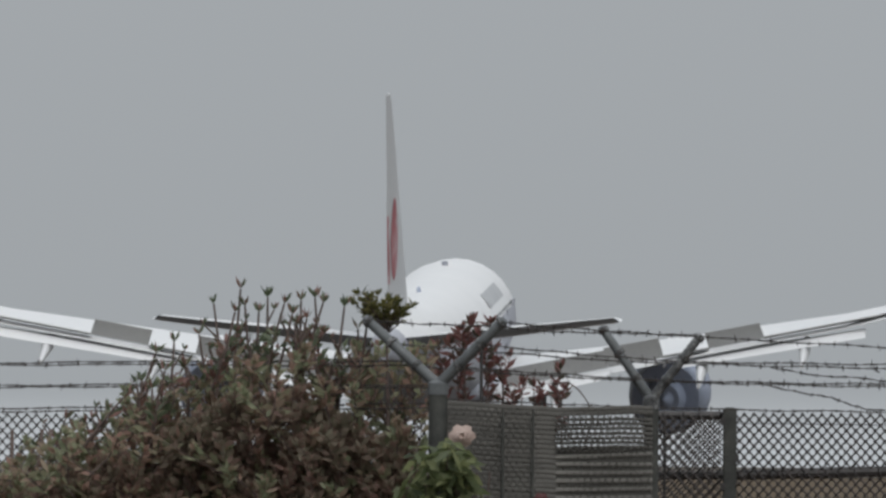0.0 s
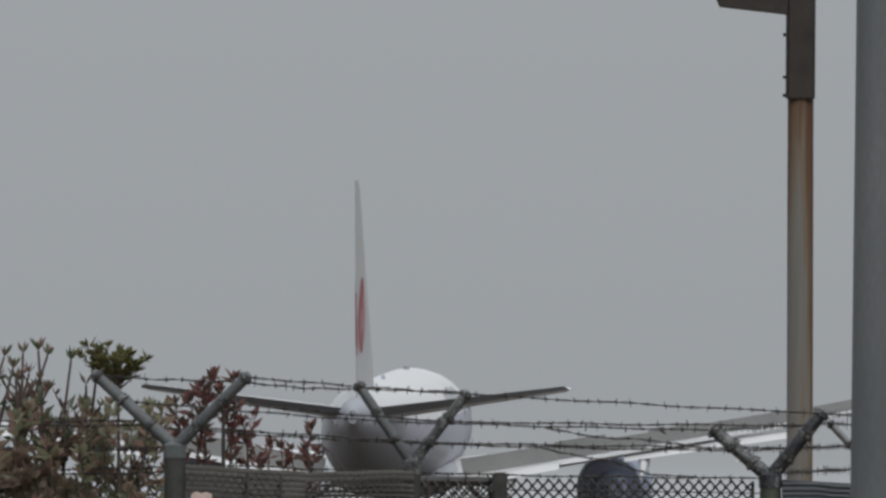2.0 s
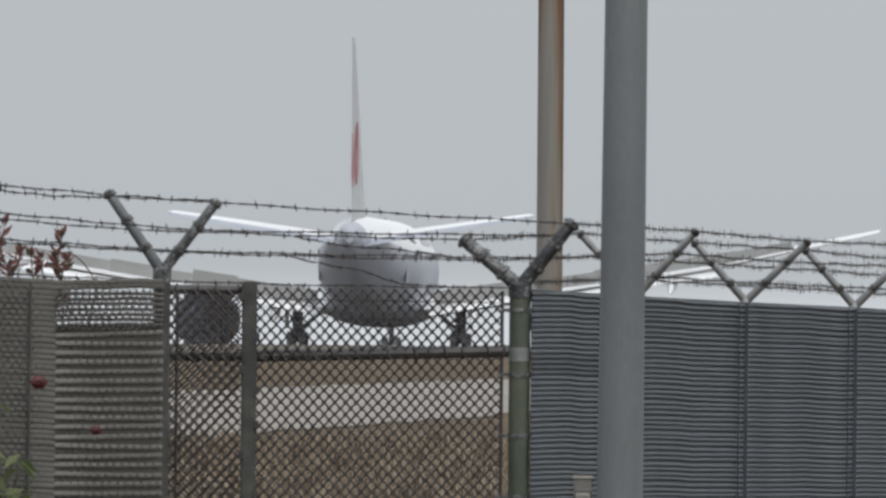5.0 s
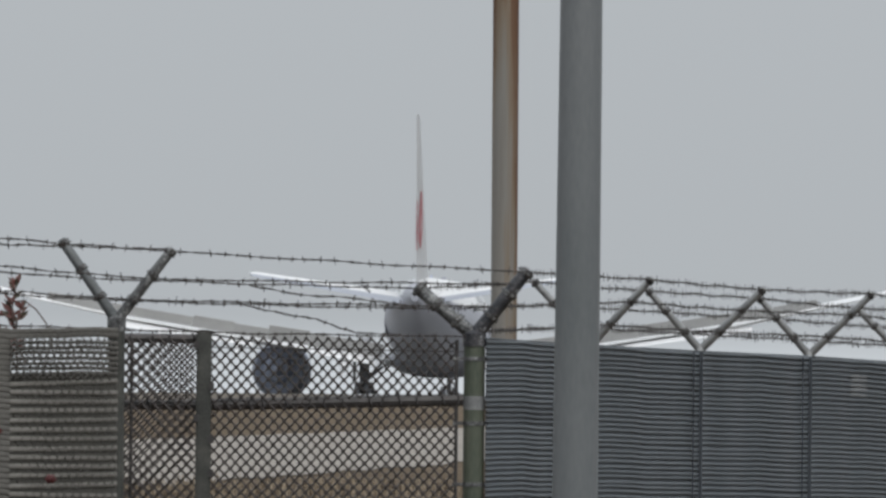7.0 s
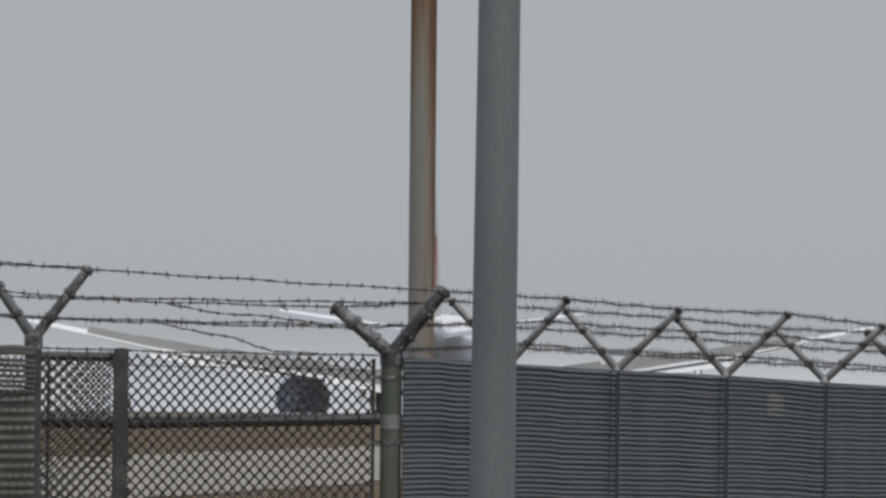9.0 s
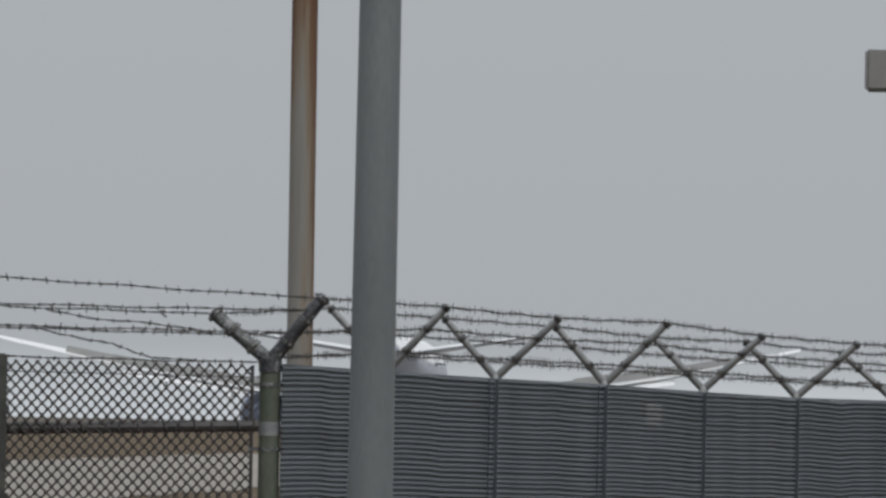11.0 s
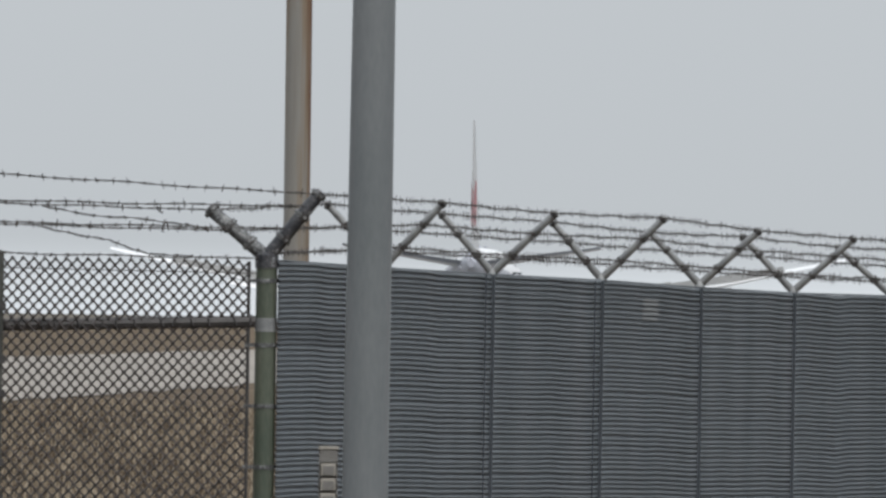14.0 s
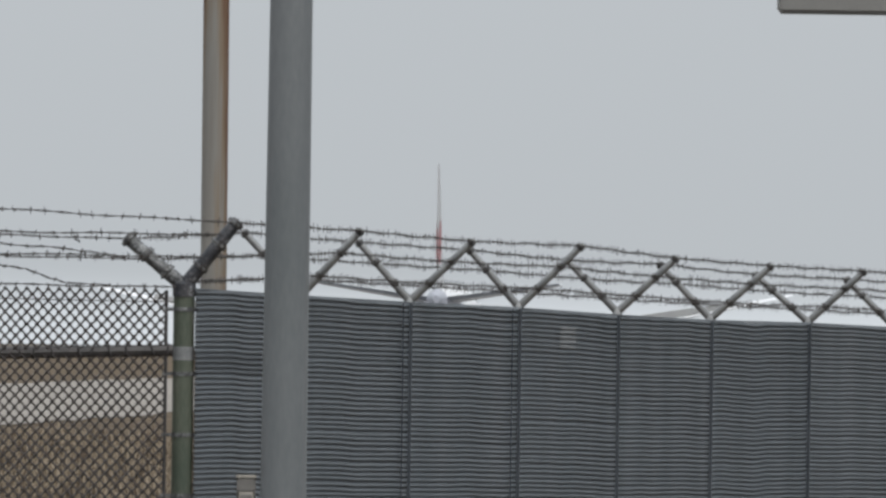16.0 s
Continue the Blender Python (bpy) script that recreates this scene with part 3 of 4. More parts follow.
def build_old_slats():
    g = thing("slatted_fence_panel", pose(0, 0, 0), "faded olive privacy slats woven into sagging chain-link", "fence")
    a, b, m = (V1[0] + 0.05, V1[1]), (V2[0] + 0.01, V2[1] - 0.06), (-1.32, 97.66)
    slat_rows("slat", a, m, 1.905, 1.868, 0.02, 0.031, 0.99, OLD_SLAT, g, 0.003, 3, depth=0.0035)
    slat_rows("slat", m, b, 1.868, 1.880, 1.80, 0.030, 0.95, OLD_SLAT, g, 0.003, 5, depth=0.0035)
    slat_rows("slat", m, b, 1.800, 1.810, 1.58, 0.030, 0.66, OLD_SLAT, g, 0.002, 6, depth=0.004)
    chain_link("wire_mesh", (m[0], m[1] - 0.02), (b[0] - 0.04, b[1] - 0.02), 1.58, 1.81, g, dx=0.046, dz=0.019, r=0.0042, mat=OLD_SLAT)
    slat_rows("slat", m, b, 1.580, 1.588, 0.02, 0.054, 0.52, PALE_SLAT, g, 0.0015, 8, depth=0.004)
    for p, q, z0, z1 in ((a, m, 1.875, 1.84), (m, b, 1.60, 1.612)):
        sheet = [(c[0], c[1] + o, z) for o in (0.01, 0.018) for c, z in ((p, 0.0), (q, 0.0), (q, z1), (p, z0))]
        quads("backing", sheet, [(0, 1, 2, 3), (7, 6, 5, 4), (0, 4, 5, 1), (1, 5, 6, 2), (2, 6, 7, 3), (3, 7, 4, 0)], OLD_BACK, g)
    chain_link("wire_mesh", (a[0], a[1] - 0.03), (b[0], b[1] - 0.03), 0.05, 1.86, g, dx=0.052, r=0.0022, mat=OLD_BACK)
    for x, y in ((-1.66, 97.49), (-1.47, 97.58)):
        part("slat_seam", tube(bmesh.new(), [(x, y - 0.05, 0.0), (x + 0.006, y - 0.05, 1.85)], 0.009, 5), GREY_POST, g)
    return g


def build_right_fence():
    tops = [(1.453, 100.0, 1.842)] + [(w[0], w[1], z) for w, z in zip(W, (1.812, 1.784, 1.761, 1.725, 1.698, 1.689, 1.664, 1.644, 1.62))]
    for k, (p, q) in enumerate(zip(tops, tops[1:])):
        g = thing("slatted_fence_panel", pose(0, 0, 0), "blue-grey horizontal privacy slats on a chain-link bay", "fence", "slatted fence bays")
        gap = -0.004
        # the first bay has a band of darker rows
        slat_rows("slat", (p[0] + gap, p[1] - 0.06), (q[0] - gap, q[1] - 0.06), p[2], q[2], -0.02, 0.0312, 0.82, SLAT, g, 0.0042 if k == 0 else 0.0060 if k == 5 else 0.0028, 20 + k, dark=None if k else (1.35, 1.475, DARK_SLAT))
        dx, dy = q[0] - p[0], q[1] - p[1]
        sheet = [(c[0], c[1] - o, z) for o in (0.040, 0.032) for c, z in ((p, -0.02), (q, -0.02), (q, q[2] - 0.01), (p, p[2] - 0.01))]
        quads("backing", sheet, [(0, 1, 2, 3), (7, 6, 5, 4), (0, 4, 5, 1), (1, 5, 6, 2), (2, 6, 7, 3), (3, 7, 4, 0)], SLAT_BACK, g)
        part("top_rail", tube(bmesh.new(), [(p[0], p[1] - 0.05, p[2] - 0.002), (q[0], q[1] - 0.05, q[2] - 0.002)], 0.006, 5), SLAT_BACK, g)
        if k == 3:
            c = [(p[0] + dx * u, p[1] + dy * u - 0.085) for u in (0.40, 0.56)]
            slat_rows("bleached_slat", c[0], c[1], 1.655, 1.648, 1.47, 0.0312, 0.7, FADED_SLAT, g, 0.001, 77, depth=0.006)
        for u in ((0.0, 0.93) if k in (1, 2) else (0.0,)):
            if u or k:
                x, y, z = p[0] + dx * u, p[1] + dy * u, p[2] + (q[2] - p[2]) * u
                half = 0.004 if u else 0.010
                part("seam_strip", box(bmesh.new(), (x - half, y - 0.150, -0.02), (x + half, y - 0.144, z - 0.008)), SEAM, g)


def build_wires():
    def at(base, tip, u):
        return tuple(b + (c - b) * u for b, c in zip(base, tip))

    near = [(V1, V1L, V1R), (V2, V2L, V2R), (V3, V3L, V3R)]
    away = [(V3, V3L, V3R)] + [(w, (WL[k][0], w[1] + 0.05, WL[k][1]), (WR[k][0], w[1] - 0.05, WR[k][1])) for k, w in enumerate(W)]
    # for each strand: the arm (1 left, 2 right) and how far up the arm it is clipped on each post in turn
    for n, (side, ups) in enumerate(((2, (0.96, 0.96, 0.96)), (2, (0.62, 0.58, 0.78)), (2, (0.28, 0.29, 0.44)),
                                     (1, (0.96,)), (1, (0.62, 0.52, 0.96)), (1, (0.28, 0.26, 0.55)))):
        strand = [at(p[0], p[side], u) for p, u in zip(near, ups)]
        if len(ups) == 1:
            strand += [at(V1, V1R, 0.90), at(V2, V2L, 0.92), at(V2, V2R, 0.99)]
        barbed_wire(strand, 0.016 if len(ups) == 1 else 0.006, 41 + n, barb=1.3)
    for n, (side, first, rest) in enumerate(((2, 0.96, 0.97), (2, 0.44, 0.64), (2, 0.06, 0.29), (1, 0.96, 0.97), (1, 0.55, 0.62), (1, 0.10, 0.27))):
        barbed_wire([at(p[0], p[side], first if k == 0 else rest) for k, p in enumerate(away)], 0.003, 61 + n, gap=0.075, barb=1.35)
    barbed_wire([(V1[0], V1[1], 1.915), (V2[0], V2[1], 1.868), (V3[0], V3[1], 1.852)], 0.006, 90)
    # the run behind the bush: three pairs of strands over its chain-link
    for n, (z, y, end) in enumerate(((2.152, 98.9, at(V1, V1L, 0.36)), (2.132, 98.7, at(V1, V1L, 0.30)), (2.004, 98.9, (V1[0] - 0.05, V1[1], 2.000)),
                                     (1.990, 98.7, (V1[0] - 0.05, V1[1], 1.985)), (1.856, 98.9, (V1[0] - 0.05, V1[1], 1.890)), (1.830, 98.7, (V1[0] - 0.05, V1[1], 1.860)))):
        barbed_wire([(-8.4, y, z - 0.05), (-6.2, y, z - 0.02), (-3.9, y - 0.1, z), end], 0.006, 101 + n, "barbed wire strung along the fence behind the bush")
    # slack strands that hang from the upper wires down to the lower ones, and a loose end
    slack = "slack barbed wire strand sagging across the gate"
    barbed_wire([(0.05, 99.22, 2.137), (0.35, 99.37, 2.086), (0.61, 99.51, 2.075), (0.88, 99.65, 2.043), (1.03, 99.73, 2.023)], 0.003, 91, slack)
    barbed_wire([(0.02, 99.20, 2.021), (0.32, 99.36, 1.960), (0.45, 99.43, 1.946), (0.57, 99.49, 1.898), (0.68, 99.55, 1.867), (0.95, 99.80, 1.857)], 0.003, 92, slack)
    barbed_wire([(0.75, 99.58, 2.150), (0.745, 99.58, 2.118), (0.765, 99.58, 2.110)], 0.0, 93, "short loose end of barbed wire")


build_posts(), build_gate_panel(), build_left_fence(), build_old_slats(), build_right_fence(), build_wires()


# ======== poles and lamps ========
def build_poles():
    p = thing("utility_pole", pose(1.832, 92.0, 0), "tall smooth grey-painted tapered pole", "pole")
    smooth(part("shaft", tube(bmesh.new(), [(-0.006, 0, -0.4), (-0.003, 0, 1.18), (0.004, 0, 3.88), (0.016, 0, 9.0)], [0.128, 0.1245, 0.1135, 0.094], 40), CONCRETE_POLE, p))
    q = thing("light_pole", pose(1.742, 112.0, 0), "rust-streaked pale steel pole with a brown lamp head", "light pole")
    smooth(part("shaft", tube(bmesh.new(), [(0, 0, -0.4), (0.002, 0, 1.9), (-0.006, 0, 4.36), (-0.008, 0, 4.6)], [0.088, 0.0865, 0.0855, 0.085], 32), RUST_POLE, q))
    head = part("collar", box(bmesh.new(), (-0.105, -0.10, 4.36), (0.088, 0.10, 5.35), 0.02), BROWN_METAL, q, "dark brown steel collar")
    for z in (4.40, 4.52, 4.80):
        part("bolt", tube(bmesh.new(), [(-0.125, 0, z), (-0.10, 0, z)], 0.012, 6), BROWN_METAL, head)
    b = bmesh.new()
    ring = [[(-0.10, -0.12, 4.935), (-0.10, 0.12, 4.935), (-0.10, 0.12, 5.18), (-0.10, -0.12, 5.18)],
            [(-0.545, -0.16, 4.985), (-0.545, 0.16, 4.985), (-0.60, 0.16, 5.12), (-0.60, -0.16, 5.12)]]
    vs = [[b.verts.new(c) for c in r] for r in ring]
    for i in range(4):
        b.faces.new((vs[0][i], vs[0][(i + 1) % 4], vs[1][(i + 1) % 4], vs[1][i]))
    b.faces.new(vs[0][::-1]), b.faces.new(vs[1])
    part("lamp_head", b, BROWN_METAL, q, "dark brown lamp housing")
    # box luminaire on an arm, its pole stands past the edge of the view
    s = thing("street_lamp", pose(7.4, 115.0, 0), "shoebox street lamp with a grey-beige housing", "street lamp")
    part("housing", box(bmesh.new(), (-1.80, -0.17, 3.80), (-1.04, 0.17, 4.072), 0.012), LAMP_SHELL, s)
    part("lens_frame", box(bmesh.new(), (-1.78, -0.15, 3.788), (-1.06, 0.15, 3.801), 0.004), LAMP_SHELL, s)
    part("arm", box(bmesh.new(), (-1.045, -0.05, 3.86), (0.0, 0.05, 3.98), 0.01), BROWN_METAL, s)
    smooth(part("shaft", tube(bmesh.new(), [(0, 0, -0.3), (0, 0, 4.2)], [0.09, 0.07], 20), BROWN_METAL, s))
    u = thing("meter_box", pose(1.755, 99.35, 0), "small grey utility pedestal with two pale plates", "utility box")
    part("body", box(bmesh.new(), (-0.055, -0.05, -0.05), (0.055, 0.05, 0.742), 0.01), BOX_GREY, u)
    part("lid", box(bmesh.new(), (-0.06, -0.056, 0.735), (0.06, 0.056, 0.755), 0.005), PALE_PLATE, u)
    for z in (0.577, 0.490, 0.403):
        f = part("plate", box(bmesh.new(), (-0.048, -0.062, z), (0.048, -0.050, z + 0.085), 0.006), PALE_PLATE, u)
        part("window", box(bmesh.new(), (-0.033, -0.066, z + 0.008), (0.033, -0.0615, z + 0.062), 0.002), BOX_GREY, f)


build_poles()


# ======== plants ========
def leaf(v, f, base, d, length, width, droop, rnd):
    """A lance-shaped leaf of two folded halves."""
    side = d.cross(Vector((rnd.normal(), rnd.normal(), rnd.normal()))).normalized() * width / 2
    mid, tip = base + d * length * 0.5 + Vector((0, 0, -droop * 0.3)), base + d * length + Vector((0, 0, -droop))
    k = len(v)
    v += [base, mid + side, tip, mid - side]
    f += [(k, k + 1, k + 2), (k, k + 2, k + 3)]


def shoot(v, f, bm, root, top, leaves, size, rnd, head=True, bare=0.3, r=0.008, wide=1.0):
    root, top = Vector(root), Vector(top)
    bend = Vector((rnd.normal(0, 0.03), rnd.normal(0, 0.03), 0))
    pts = [root.lerp(top, u) + bend * math.sin(math.pi * u) for u in (0, 0.35, 0.7, 1)]
    tube(bm, pts, [r, r * 0.8, r * 0.6, r * 0.4], 4, caps=False)
    axis = (top - root).normalized()
    for k in range(leaves):
        u = bare + (1 - bare) * rnd.rand() ** 0.8
        c = root.lerp(top, u) + bend * math.sin(math.pi * u)
        a = rnd.uniform(0, 6.28)
        out_ = Vector((math.cos(a), math.sin(a), 0)) * rnd.uniform(0.5, 1.0) + axis * rnd.uniform(0.3, 1.1)
        leaf(v, f, c, out_.normalized(), size * rnd.uniform(0.6, 1.2), size * wide * rnd.uniform(0.22, 0.34), size * rnd.uniform(-0.1, 0.35), rnd)
    if head:
        for k in range(7):
            a = k * 0.9 + rnd.uniform(0, 0.5)
            out_ = Vector((math.cos(a), math.sin(a), 0)) * rnd.uniform(0.25, 0.8) + axis
            leaf(v, f, top, out_.normalized(), size * rnd.uniform(0.45, 0.8), size * wide * 0.24, 0, rnd)


def build_bush():
    rnd = np.random.RandomState(11)
    # height of the dense leafage, and of the tips of the upright sprigs, along the hedge
    body = [(-5.7, 1.16), (-5.2, 1.36), (-4.7, 1.54), (-4.35, 1.70), (-4.1, 1.81), (-3.9, 1.92), (-3.6, 2.06), (-3.35, 2.22), (-3.0, 2.24), (-2.75, 2.08), (-2.5, 1.97), (-2.3, 1.90), (-2.12, 1.82)]
    px, pz = [p[0] for p in body], [p[1] for p in body]
    b = thing("bush", pose(-3.6, 98.0, 0), "dense dark green and reddish bush with upright leafy shoots", "bush")
    o = Vector((-3.6, 98.0, 0))
    v, f, bm = [], [], bmesh.new()
    for _ in range(16):
        x = rnd.uniform(-5.0, -2.5)
        tube(bm, [Vector((-3.6 + (x + 3.6) * 0.3, 98.0 + rnd.normal(0, 0.1), -0.1)) - o, Vector((x, 98.0 + rnd.normal(0, 0.3), 1.0)) - o, Vector((x + rnd.normal(0, 0.1), 98.0 + rnd.normal(0, 0.4), 1.7)) - o], [0.04, 0.025, 0.012], 5)
    for _ in range(1050):
        x = rnd.uniform(-5.7, -2.16)
        h = float(np.interp(x, px, pz))
        q = rnd.uniform(0.15, 1.0) ** 0.8
        y = 98.0 + rnd.normal(0, 0.22)
        ln = rnd.uniform(0.25, 0.5)
        root = Vector((min(x + rnd.normal(0, 0.24), -2.2), y, h * q - ln)) - o
        tip = Vector((min(x + rnd.normal(0, 0.16), -2.14), y + rnd.normal(0, 0.12) - 0.05, h * q)) - o
        shoot(v, f, bm, root, tip, 15 if q > 0.86 else 22, 0.110, rnd, r=0.006, wide=1.25)
    # low front leaves: brown-red, with the dimmer light down there mixed into their colour
    low_v, low_f = [], []
    for _ in range(950):
        x = rnd.uniform(-5.8, -2.22)
        z1 = (float(np.interp(x, px, pz)) - 0.26) * rnd.uniform(0.3, 1.0)
        y = 97.62 + rnd.normal(0, 0.08)
        root = Vector((min(x + rnd.normal(0, 0.15), -2.25), y + 0.12, z1 - 0.3)) - o
        shoot(low_v, low_f, bm, root, Vector((x, y, z1)) - o, 16, 0.10, rnd, r=0.004, wide=1.5)
    # thin outer growth beside the fence post
    for _ in range(28):
        x, z1 = rnd.uniform(-2.62, -2.12), rnd.uniform(1.98, 2.26)
        y = 97.95 + rnd.normal(0, 0.12)
        shoot(v, f, bm, Vector((x + rnd.normal(0, 0.05), y, z1 - 0.32)) - o, Vector((x, y, z1)) - o, 9, 0.115, rnd, r=0.006, wide=1.1)
    tagged(part("branch", bm, STEM, b), kind="stuff")
    tagged(quads("foliage", v, f, BUSH_LEAF, b), kind="stuff")
    tagged(quads("low_foliage", low_v, low_f, LOW_LEAF, b, "brown-red leaves low on the bush, darkened as if shaded"), kind="stuff")
    # upright sprigs above the crown: bare stems that end in a small whorl of upturned leaves
    v, f, bm = [], [], bmesh.new()
    tips = [(-3.36, 2.66), (-3.54, 2.565), (-3.33, 2.55), (-3.385, 2.51), (-3.19, 2.61), (-3.24, 2.51), (-3.07, 2.565), (-2.975, 2.59), (-2.88, 2.605),
            (-2.825, 2.575), (-2.69, 2.55), (-2.527, 2.575), (-2.60, 2.405), (-3.63, 2.365), (-3.775, 2.31), (-3.91, 2.245), (-4.005, 2.06), (-3.85, 2.0), (-3.02, 2.50), (-2.93, 2.47)]
    for k in range(34):
        x = rnd.uniform(-5.4, -2.3)
        tips.append((x, float(np.interp(x, px, pz)) + rnd.uniform(0.02, 0.20)))
    for x, z in tips:
        y = 98.0 + rnd.normal(0, 0.2)
        h = float(np.interp(x, px, pz))
        lean = rnd.normal(0.02, 0.10)
        top, root = Vector((x, y, z - 0.045)) - o, Vector((x - lean, y, h - 0.22)) - o
        bend = Vector((rnd.normal(0, 0.015), 0, 0))
        tube(bm, [root, root.lerp(top, 0.5) + bend, top], [0.012, 0.010, 0.007], 5)
        axis = (top - root).normalized()
        for w in range(6):
            a = w * 1.05 + rnd.uniform(0, 0.4)
            d = (Vector((math.cos(a), math.sin(a), 0)) * rnd.uniform(0.45, 0.75) + axis).normalized()
            leaf(v, f, top, d, rnd.uniform(0.06, 0.10), 0.024, 0, rnd)
        # leaves along the lower half of the stem, and a side twig now and then
        shoot(v, f, bm, root, root.lerp(top, 0.62), 16, 0.115, rnd, head=False, bare=0.10, r=0.006, wide=0.95)
        for w in range(rnd.randint(0, 3)):
            c = root.lerp(top, rnd.uniform(0.4, 0.75))
            e = c + Vector((rnd.choice((-1, 1)) * rnd.uniform(0.03, 0.09), 0, rnd.uniform(0.06, 0.14)))
            tube(bm, [c, e], [0.007, 0.005], 4)
            for u in range(5):
                d = (Vector((math.cos(u * 1.3), math.sin(u * 1.3), 0)) * 0.6 + axis).normalized()
                leaf(v, f, e, d, rnd.uniform(0.04, 0.065), 0.018, 0, rnd)
    tagged(part("sprig", bm, STEM, b), kind="stuff")
    tagged(quads("sprig_foliage", v, f, SPRIG_LEAF, b, "reddish green young leaves"), kind="stuff")


def build_olive_tuft():
    rnd = np.random.RandomState(5)
    b = thing("shrub", pose(-2.41, 97.75, 0), "yellow-green leafy shrub beside the fence post", "shrub")
    v, f, bm = [], [], bmesh.new()
    for _ in range(30):
        a = rnd.choice((-0.6, 0.45)) + rnd.normal(0, 0.28)
        h = rnd.uniform(0.08, 0.22) * (1.0 if a < 0 else 0.88)
        root = Vector((a * 0.03, rnd.normal(0, 0.02), 2.33 + rnd.uniform(0, 0.06)))
        shoot(v, f, bm, root, root + Vector((a * 0.15, rnd.normal(0, 0.05), h)), 14, 0.075, rnd, bare=0.2, r=0.005)
    tube(bm, [(0, 0, -0.1), (0.02, 0, 1.1), (0, 0, 2.3)], [0.025, 0.018, 0.008], 5)
    tagged(part("branch", bm, STEM, b), kind="stuff")
    tagged(quads("foliage", v, f, OLIVE_LEAF, b), kind="stuff")


def build_red_shrub():
    rnd = np.random.RandomState(6)
    b = thing("shrub", pose(-1.75, 98.6, 0), "red-leaved shrub showing above the slatted fence", "shrub")
    v, f, bm = [], [], bmesh.new()
    o = Vector((-1.75, 98.6, 0))
    spots = [(-1.95, 2.36, 26), (-1.88, 2.42, 26), (-1.83, 2.33, 24), (-2.02, 2.28, 24), (-1.76, 2.40, 20), (-1.80, 2.22, 24), (-1.92, 2.18, 26),
             (-2.05, 2.12, 26), (-1.70, 2.15, 20), (-1.63, 2.19, 16), (-1.66, 2.06, 20), (-1.55, 2.02, 18), (-1.48, 2.00, 14), (-1.30, 2.12, 10),
             (-1.78, 2.05, 22), (-1.42, 1.99, 12), (-2.1, 2.25, 26), (-1.33, 2.0, 20), (-1.28, 1.98, 20)]
    for x, z, n in spots:
        top = Vector((x, 98.6 + rnd.normal(0, 0.06), z)) - o
        shoot(v, f, bm, top + Vector((rnd.normal(0, 0.05), 0, -0.45)), top, int(n * 1.15), 0.105, rnd, bare=0.3, r=0.007, wide=1.15)
    tube(bm, [(-0.3, 0, -0.1), (-0.1, 0, 1.0), (0.0, 0, 1.8)], [0.03, 0.02, 0.012], 5)
    tagged(part("branch", bm, STEM, b), kind="stuff")
    tagged(quads("foliage", v, f, RED_LEAF, b), kind="stuff")
    part("twig", tube(bmesh.new(), [(0.42, -0.5, 2.02), (0.50, -0.5, 2.03), (0.57, -0.5, 1.98), (0.63, -0.5, 1.90), (0.66, -0.5, 1.80), (0.30, -0.3, 0.6)], 0.0045, 5), STEM, b, "thin bare arching twig")
    part("stake", tube(bmesh.new(), [(-0.045, -0.4, -0.1), (-0.06, -0.4, 2.24)], 0.013, 6), RAIL, b, "thin dark stake")


